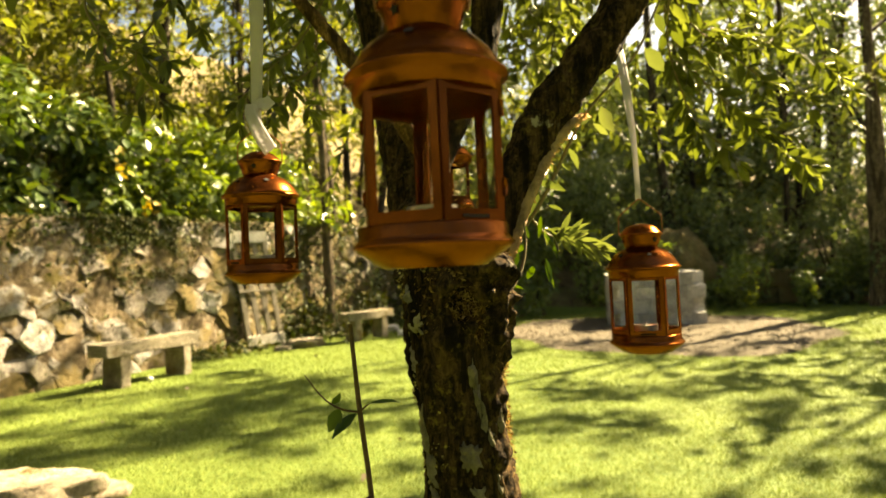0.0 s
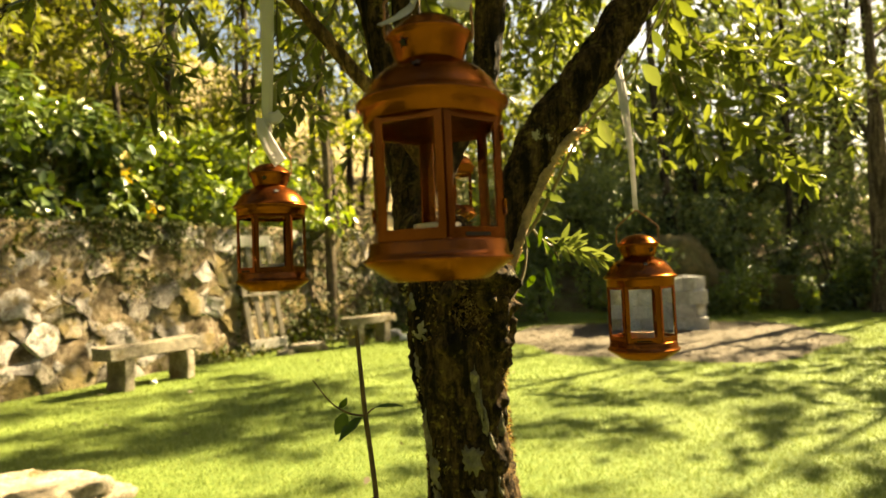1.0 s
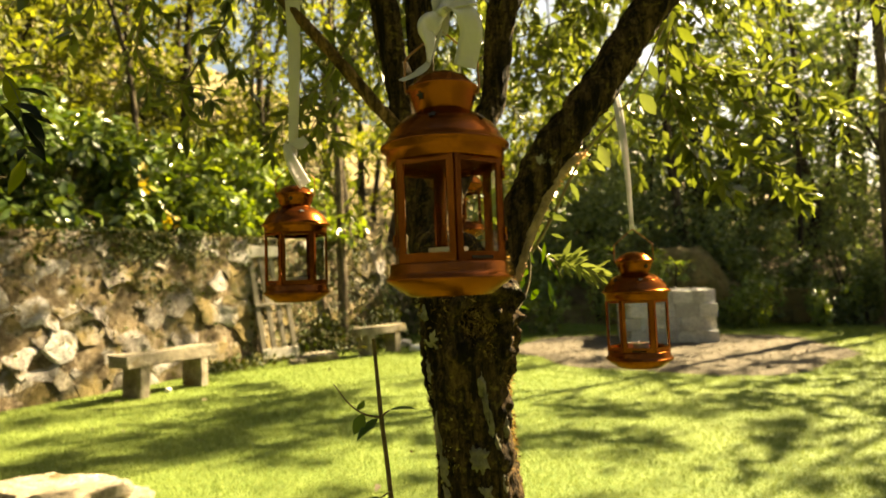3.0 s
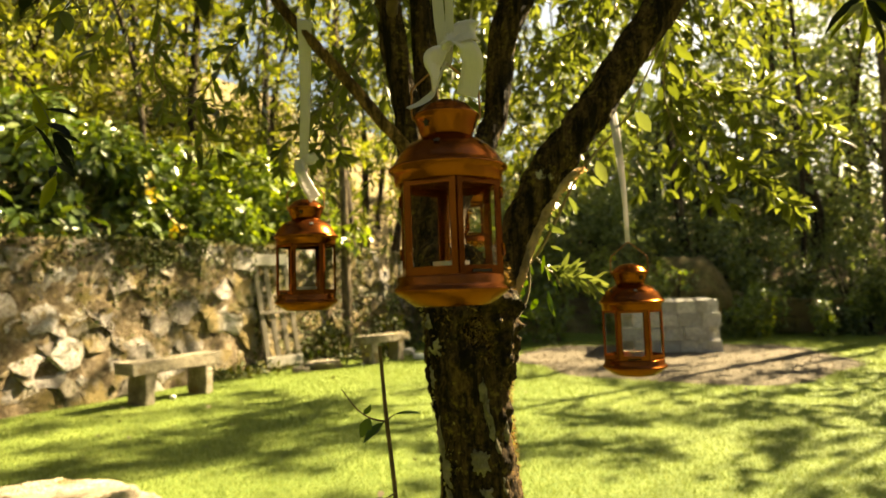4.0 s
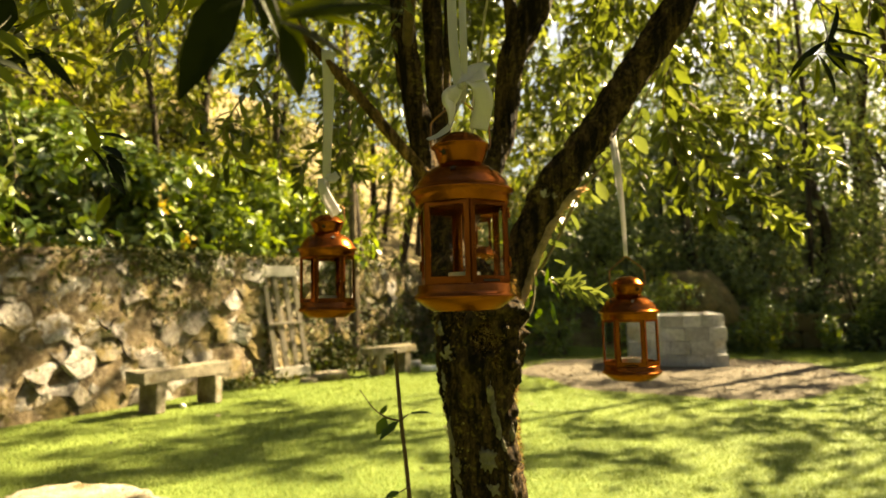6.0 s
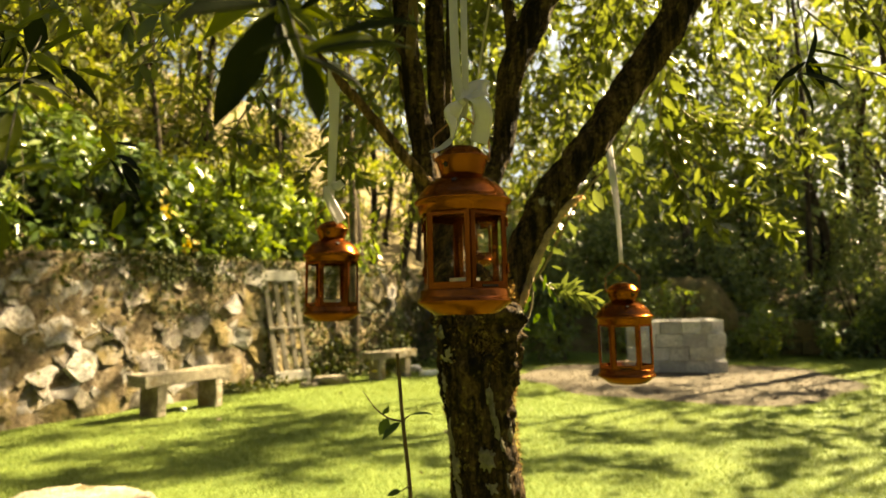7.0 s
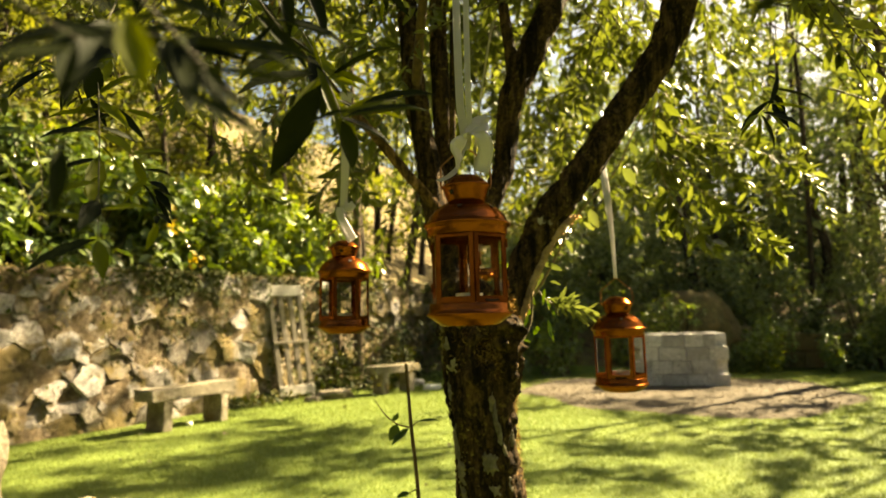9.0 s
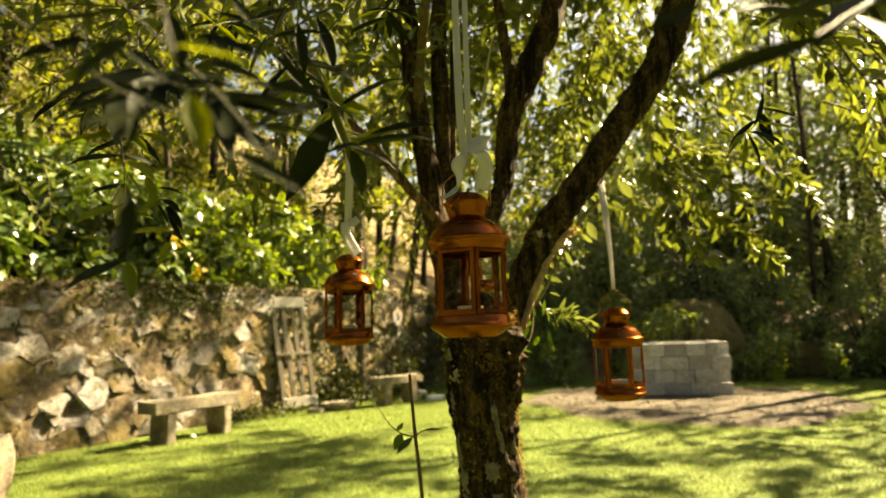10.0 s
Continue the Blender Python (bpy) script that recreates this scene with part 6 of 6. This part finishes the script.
def build_ivy():
    """Moss, grass tufts and ivy hanging over the top of the wall and along its foot."""
    rng = np.random.default_rng(41)
    n = 13000
    s = rng.uniform(-4, 8.4, n)
    drop = rng.exponential(0.16, n) * (0.5 + 1.2 * (np.sin(s * 1.9 + 0.5) > 0.1)) * (1 + (s > 3.2) * 3.0 + (s > 4.0) * 3.0)
    z = np.array([wall_top(q) for q in s]) + 0.03 - drop
    keep = (z > 0.1) & (((s < 2.4) & (rng.uniform(0, 1, n) < 0.05)) | (s > 3.1) | (rng.uniform(0, 1, n) < 0.15))
    s, z = s[keep], z[keep]
    n = len(s)
    pos = np.stack([WALL_P.x + WALL_D.x * s, WALL_P.y + WALL_D.y * s, z], 1) + np.array(WALL_N)[None] * rng.uniform(0.0, 0.12, n)[:, None]
    ln = rng.uniform(0.03, 0.075, n)
    v1 = leaves(pos, rng.normal(size=(n, 3)) + (0.3, -0.3, -0.6), rng.normal(size=(n, 3)) * 0.6 + (0.7, -0.5, 0.3), ln, ln * 0.8)
    tagged(put("ivy", mesh_of("ivy", *v1, M_IVY)), "moss and small ivy leaves trailing over the wall", "ivy", kind="stuff")
    n = 17000
    s = rng.uniform(-4, 6.5, n)
    z = np.array([wall_top(q) for q in s]) + 0.05 - np.where(rng.uniform(0, 1, n) < 0.55, rng.exponential(0.5, n), rng.uniform(0, 1.95, n))
    patch = np.array([noise.noise(Vector((a * 1.6, b * 1.6, 7))) + 0.5 * noise.noise(Vector((a * 5, b * 5, 3))) for a, b in zip(s, z)])
    keep = (z > 0.05) & (patch + 0.26 * (z - 1.5) > 0.03)
    s, z = s[keep], z[keep]
    n = len(s)
    pos = np.stack([WALL_P.x + WALL_D.x * s, WALL_P.y + WALL_D.y * s, z], 1) + np.array(WALL_N)[None] * rng.uniform(0.0, 0.07, n)[:, None]
    ln = rng.uniform(0.014, 0.036, n)
    v3 = leaves(pos, rng.normal(size=(n, 3)) * 0.6 + (0.3, -0.2, -0.9), rng.normal(size=(n, 3)) * 0.5 + (0.8, -0.5, 0.2), ln, ln * 0.35)
    tagged(put("moss", mesh_of("moss", *v3, M_MOSS)), "brown-olive moss and dry tufts on the stone wall", "moss", kind="stuff")
    # the grey-green creeper over the middle of the wall's top
    n = 5200
    s = rng.normal(1.75, 0.42, n)
    z = np.array([wall_top(q) for q in s]) + 0.05 - rng.exponential(0.27, n)
    patch = np.array([noise.noise(Vector((a * 3, b * 3, 17))) for a, b in zip(s, z)])
    s, z = s[patch > -0.12], z[patch > -0.12]
    n = len(s)
    pos = np.stack([WALL_P.x + WALL_D.x * s, WALL_P.y + WALL_D.y * s, z], 1) + np.array(WALL_N)[None] * rng.uniform(0.03, 0.12, n)[:, None]
    ln = rng.uniform(0.022, 0.045, n)
    v4 = leaves(pos, rng.normal(size=(n, 3)) * 0.8 + (0.2, -0.2, -0.7), rng.normal(size=(n, 3)) * 0.5 + (0.8, -0.5, 0.2), ln, ln * 0.75)
    tagged(put("creeper", mesh_of("creeper", *v4, M_IVY)), "small dark grey-green creeper over the top of the wall", "creeper", kind="stuff")
    # low plants at the foot of the wall and round the short bench
    n = 3600
    s = rng.uniform(2.2, 8.0, n)
    o = rng.exponential(0.22, n) * (0.6 + 0.9 * (s > 4))
    z = rng.exponential(0.20, n) * (0.6 + 0.7 * (s > 3.6))
    z = np.minimum(z, 1.1) * np.where((s > 2.4) & (s < 4.1), 0.35, 1.0)
    pos = np.stack([WALL_P.x + WALL_D.x * s + WALL_N.x * o, WALL_P.y + WALL_D.y * s + WALL_N.y * o, z + 0.02], 1)
    ln = rng.uniform(0.05, 0.13, n)
    v2 = leaves(pos, rng.normal(size=(n, 3)) + (0.1, -0.2, 0.3), rng.normal(size=(n, 3)) * 0.6 + (0.5, -0.5, 0.6), ln, ln * 0.4)
    tagged(put("wall_foot_plants", mesh_of("wall_foot_plants", *v2, M_IVY)), "low green plants growing at the foot of the wall", "undergrowth", kind="stuff")


build_ivy()


def build_shrub(rng, x, y, rx, h, count, size, mat, label):
    z = ground_height(x, y)
    sh = empty("shrub", pose(x, y, z), label, "shrub", "shrubs at the edge of the wood")
    blobs = [(rng.normal() * rx * 0.42, rng.normal() * rx * 0.42, rng.uniform(0.12, 0.85) * h, rx * rng.uniform(0.28, 0.5), rx * rng.uniform(0.28, 0.5), h * rng.uniform(0.14, 0.26)) for q in range(12)]
    v, f = leaf_cloud(rng, blobs, count, size, 0.45, 0.4)
    put("foliage", mesh_of("foliage", v, f, mat), sh)
    for q in range(3):
        a = rng.uniform(0, 2 * math.pi)
        v, f = tube([(0, 0, -0.15, 0.03), (0.15 * math.cos(a), 0.15 * math.sin(a), h * 0.3, 0.02), (rx * 0.5 * math.cos(a), rx * 0.5 * math.sin(a), h * 0.75, 0.008)], 6, 3)
        put("stem", mesh_of("stem", v, f, M_TRUNKS), sh)


def build_shrubs():
    rng = np.random.default_rng(51)
    rows = [(1.2, 13.4, 0.8, 1.3), (2.6, 13.6, 1.1, 2.6), (3.7, 13.9, 1.2, 3.2), (4.7, 14.0, 1.1, 3.0), (5.4, 14.3, 1.0, 2.6), (7.0, 13.9, 0.9, 2.0), (8.0, 13.4, 0.9, 2.0), (9.0, 13.0, 0.9, 1.9), (9.6, 12.2, 0.8, 1.9),
            (10.2, 11.0, 0.9, 2.0), (10.4, 9.4, 0.9, 1.8), (10.6, 7.6, 1.0, 2.0), (8.7, 12.2, 0.5, 0.8), (7.5, 12.3, 0.45, 0.7), (6.6, 12.1, 0.4, 0.5), (9.4, 11.4, 0.6, 1.3), (3.0, 14.8, 1.2, 2.6), (6.4, 15.2, 1.3, 3.0), (-0.6, 12.9, 0.6, 1.2)]
    for x, y, rx, h in rows:
        build_shrub(rng, x, y, rx, h, int(1300 * rx + 600 * h), 0.115, M_DARKS, "dark evergreen shrub at the foot of the bank")
    for x, y, rx, h in ((5.2, 12.6, 0.5, 1.5), (6.9, 12.0, 0.5, 0.8), (4.4, 12.9, 0.7, 1.9), (7.7, 12.6, 0.6, 1.5), (3.2, 12.6, 0.6, 1.3), (9.1, 11.7, 0.5, 1.2), (6.2, 12.05, 0.35, 0.6), (2.2, 12.5, 0.5, 1.0), (10.8, 12.6, 0.9, 2.4), (11.6, 11.6, 0.9, 2.3), (10.9, 13.9, 1.0, 2.8), (12.6, 12.8, 1.1, 2.8), (11.8, 10.2, 0.9, 2.2), (5.6, 12.0, 0.3, 0.7)):
        build_shrub(rng, x, y, rx, h, int(1300 * rx + 500 * h), 0.10, M_HEDGE_LIGHT if x < 10 else M_DARKS, "leafy green undergrowth at the foot of the bank")
    for k in range(26):
        s, o = rng.uniform(-3, 10), rng.uniform(2.2, 6.5)
        c = WALL_P + WALL_D * float(s) - WALL_N * float(o)
        build_shrub(rng, c.x, c.y, rng.uniform(0.8, 1.4), rng.uniform(1.6, 3.2), 1700, 0.13, M_WOODS, "yellow-green woodland shrub on the slope")
    for k in range(16):
        build_shrub(rng, rng.uniform(0, 16), rng.uniform(16, 22), rng.uniform(1.2, 1.8), rng.uniform(2, 3.6), 1500, 0.15, M_WOODS if k % 2 else M_DARKS, "woodland shrub beneath the trees")


build_shrubs()


# ---------- the wood ----------
def build_tree(rng, x, y, h, r, crown_from, spread, count, size, mat, label, lean=0.5, clumps=5, swell=1.0, bark=None, thin=1.0):
    z = ground_height(x, y)
    tr = empty("tree", pose(x, y, z), label, "tree", "trees of the wood")
    lx, ly = rng.normal() * lean, rng.normal() * lean
    wx, wy = rng.normal() * lean * 0.35, rng.normal() * lean * 0.35

    def axis(q):
        return lx * q + wx * math.sin(q * 5), ly * q + wy * math.sin(q * 4)

    v, f = tube([(*axis(0), -0.25, r * 1.4), (*axis(0.04), h * 0.04, r), (*axis(0.2), h * 0.2, r * 0.9), (*axis(0.4), h * 0.4, r * 0.76 * thin), (*axis(0.7), h * 0.7, r * 0.5 * thin), (*axis(0.97), h * 0.97, r * 0.12)], 12, 6, 0.12, 7)
    put("trunk", mesh_of("trunk", v, f, bark or M_TRUNKS), tr)
    blobs = []
    n = int(8 + spread * 3)
    for k in range(n):
        q = crown_from + (1 - crown_from) * (k + 0.5) / n
        a = rng.uniform(0, 2 * math.pi)
        reach = spread * rng.uniform(0.35, 1.0) * (1.15 - 0.55 * q)
        ax, ay = axis(q)
        bx, by, bz = ax + reach * math.cos(a), ay + reach * math.sin(a), h * q + reach * 0.25
        v, f = tube([(ax, ay, h * q - reach * 0.3, r * 0.22), (bx * 0.5 + ax * 0.5, by * 0.5 + ay * 0.5, h * q + reach * 0.05, r * 0.13), (bx, by, bz, r * 0.03)], 5, 3)
        put("limb", mesh_of("limb", v, f, M_TRUNKS), tr)
        for e in range(clumps):
            blobs.append((bx + rng.normal() * 0.5, by + rng.normal() * 0.5, bz + rng.normal() * 0.4, rng.uniform(0.2, 0.55) * swell, rng.uniform(0.2, 0.55) * swell, rng.uniform(0.12, 0.32) * swell))
    v, f = leaf_cloud(rng, blobs, count, size, 0.5, 0.2, droop=0.15)
    put("crown", mesh_of("crown", v, f, mat), tr)


SLOPE_TREES = ((-2.5, 2.6, 8), (0.4, 1.9, 7), (1.6, 3.2, 9), (2.4, 1.6, 7.5), (4.2, 2.6, 9), (5.2, 1.5, 8), (6.6, 2.4, 9), (7.6, 1.3, 8), (-4.5, 4.5, 9), (-1, 5.5, 9), (2, 6.0, 10), (5, 5.4, 10), (8.5, 4.6, 10), (10.5, 3, 10), (3.3, 9, 10), (7.5, 8.5, 11), (-3, 8, 10), (-6, 7, 10), (0, 9.5, 11), (-2.0, 11.5, 11), (2.5, 12.5, 12), (6, 12, 12), (-6.5, 10.5, 11))
FAR_TREES = ((2.4, 15.6, 3.6), (4.0, 16.0, 4.6), (5.6, 15.4, 5), (7.2, 16.2, 4.5), (8.6, 15.2, 4.5), (10.2, 14.4, 4.6), (11.6, 13.2, 4.2), (3.0, 19, 15), (6.5, 19, 7.5), (9.5, 18.5, 7), (12.5, 17, 6.5), (14.8, 15, 8), (0, 18, 11), (15, 19, 9), (8, 23, 8), (13, 23, 7.5), (3, 24, 13))
# Added mostly out of view; placed and thinned so their shade dapples the lawn.
SUN_SIDE_TREES = ((13.0, 10.2, 11.0, 190), (12.2, 7.6, 8.0, 650), (14.5, 6.0, 11.0, 650), (13.6, 12.4, 12.0, 800), (12.0, 4.2, 7.5, 550), (11.0, 1.5, 7.0, 600), (16.5, 9.5, 10.0, 400), (8.9, 12.8, 15.5, 1000), (9.2, 7.2, 9.0, 800))
BEHIND_TREES = ((-9, 2), (-8, -2), (-7.5, -6), (-4.5, -8), (-1.5, -7), (1.5, -8.5), (4.5, -7.5), (7.5, -8), (10, -5), (-3, -11), (3, -12), (8, -11), (12, -2.5), (-10.5, -4))


def build_wood():
    rng = np.random.default_rng(61)
    build_tree(rng, 9.38, 10.75, 13.5, 0.19, 0.42, 2.9, 2000, 0.22, M_WOODS, "tall tree with pale lichen-blotched trunk at the lawn's edge", 0.1, clumps=6, swell=0.8, bark=M_SPECKLED, thin=0.5)
    build_tree(rng, 7.08, 14.15, 13.0, 0.12, 0.74, 2.2, 430, 0.24, M_WOODS, "tall slender tree rising behind the mossy boulders", 0.3, clumps=5, swell=0.9)
    for s, o, h in SLOPE_TREES:
        c = WALL_P + WALL_D * s - WALL_N * o
        build_tree(rng, c.x, c.y, h, rng.uniform(0.05, 0.13), 0.12, 1.7, 1900 if s > 4 else 3000, 0.15, M_WOODS, "slender woodland tree with yellow-green leaves on the slope")
    for x, y, h in FAR_TREES:
        build_tree(rng, x, y, h, rng.uniform(0.07, 0.17), 0.2, 1.9, 1100 if 3.5 < x < 10 and y < 17 else 650 if 10 < x < 12 and y < 15 else 2600, 0.15, M_DARKS if rng.uniform() < 0.7 else M_WOODS, "tall woodland tree beyond the lawn")
    for k in range(24):
        x, y = -3 + 1.15 * k + rng.uniform(-0.5, 0.5), rng.uniform(20, 30)
        tall = 5.0 if 8 < x < 14.5 else rng.uniform(7, 10) + (2 if x < 5 else 5)
        build_tree(rng, x, y, tall, rng.uniform(0.08, 0.16), 0.04, 2.4, 1200 if x < 5 else 1700, 0.25, M_WOODS if x < 5 else M_DARKS, "evergreen tree deep in the wood")
    for k in (0, 1, 2, 3, 4, 5, 7, 8):
        own = np.random.default_rng(300 + k)
        a, d = radians(26 + 1.9 * k), own.uniform(18, 23)
        build_tree(own, d * math.sin(a), d * math.cos(a), 4.8 if k < 4 else own.uniform(7, 9), own.uniform(0.10, 0.18), 0.03, 2.2, 1250 if k < 5 else 800, 0.25, M_DARKS, "dense dark evergreen at the far corner of the lawn")
    for k in range(22):
        s, o = -9 + 1.1 * k + rng.uniform(-0.5, 0.5), rng.uniform(11, 17)
        c = WALL_P + WALL_D * float(s) - WALL_N * float(o)
        build_tree(rng, c.x, c.y, rng.uniform(7, 10), rng.uniform(0.08, 0.16), 0.03, 2.4, 1500, 0.30, M_WOODS, "yellow-green tree high on the wooded slope")
    for x, y, h, n in SUN_SIDE_TREES:
        own = np.random.default_rng(int(100 * x + 10 * y))
        build_tree(own, x, y, h, own.uniform(0.05, 0.08), 0.3 if h < 15 else 0.62, 1.9, n, 0.26, M_WOODS, "open-crowned tree added on the sun side to dapple the lawn", clumps=4, swell=0.9)
    # Unseen hedge and trees added behind the camera to cut sky light and reflections.
    for k in range(22):
        a = radians(150 + 190 * k / 21)
        build_shrub(rng, 10.5 * math.cos(a) + 0.5, 10.0 * math.sin(a) + 1.5, 2.0, 4.2, 900, 0.36, M_DARKS, "unseen hedge plant added behind the camera to block sky light")
    for x, y in BEHIND_TREES:
        build_tree(rng, x, y, rng.uniform(7, 9), rng.uniform(0.12, 0.2), 0.08, 2.4, 1800, 0.32, M_DARKS, "unseen dark tree added behind the camera to block sky light")
    build_tree(rng, -0.93, 11.2, 7.0, 0.10, 0.72, 1.0, 240, 0.15, M_WOODS, "slender tree with a pale-flecked trunk against the wall", 0.08, clumps=3, bark=M_SPECKLED)
    build_shrub(rng, -1.15, 10.75, 0.42, 0.75, 420, 0.09, M_IVY, "low dark green plant at the foot of the wall")
    build_shrub(rng, -0.25, 11.2, 0.5, 0.9, 520, 0.09, M_IVY, "low dark green plant behind the short bench")
    own = np.random.default_rng(77)
    for x, y, rx, h in ((5.5, 11.9, 0.45, 1.7), (7.2, 11.8, 0.45, 1.15), (8.3, 11.3, 0.4, 0.8)):
        build_shrub(own, x, y, rx, h, 900, 0.10, M_HEDGE_LIGHT, "leafy light green shrub beside the mossy boulder")


build_wood()

# the stones of the wall last
build_wall()
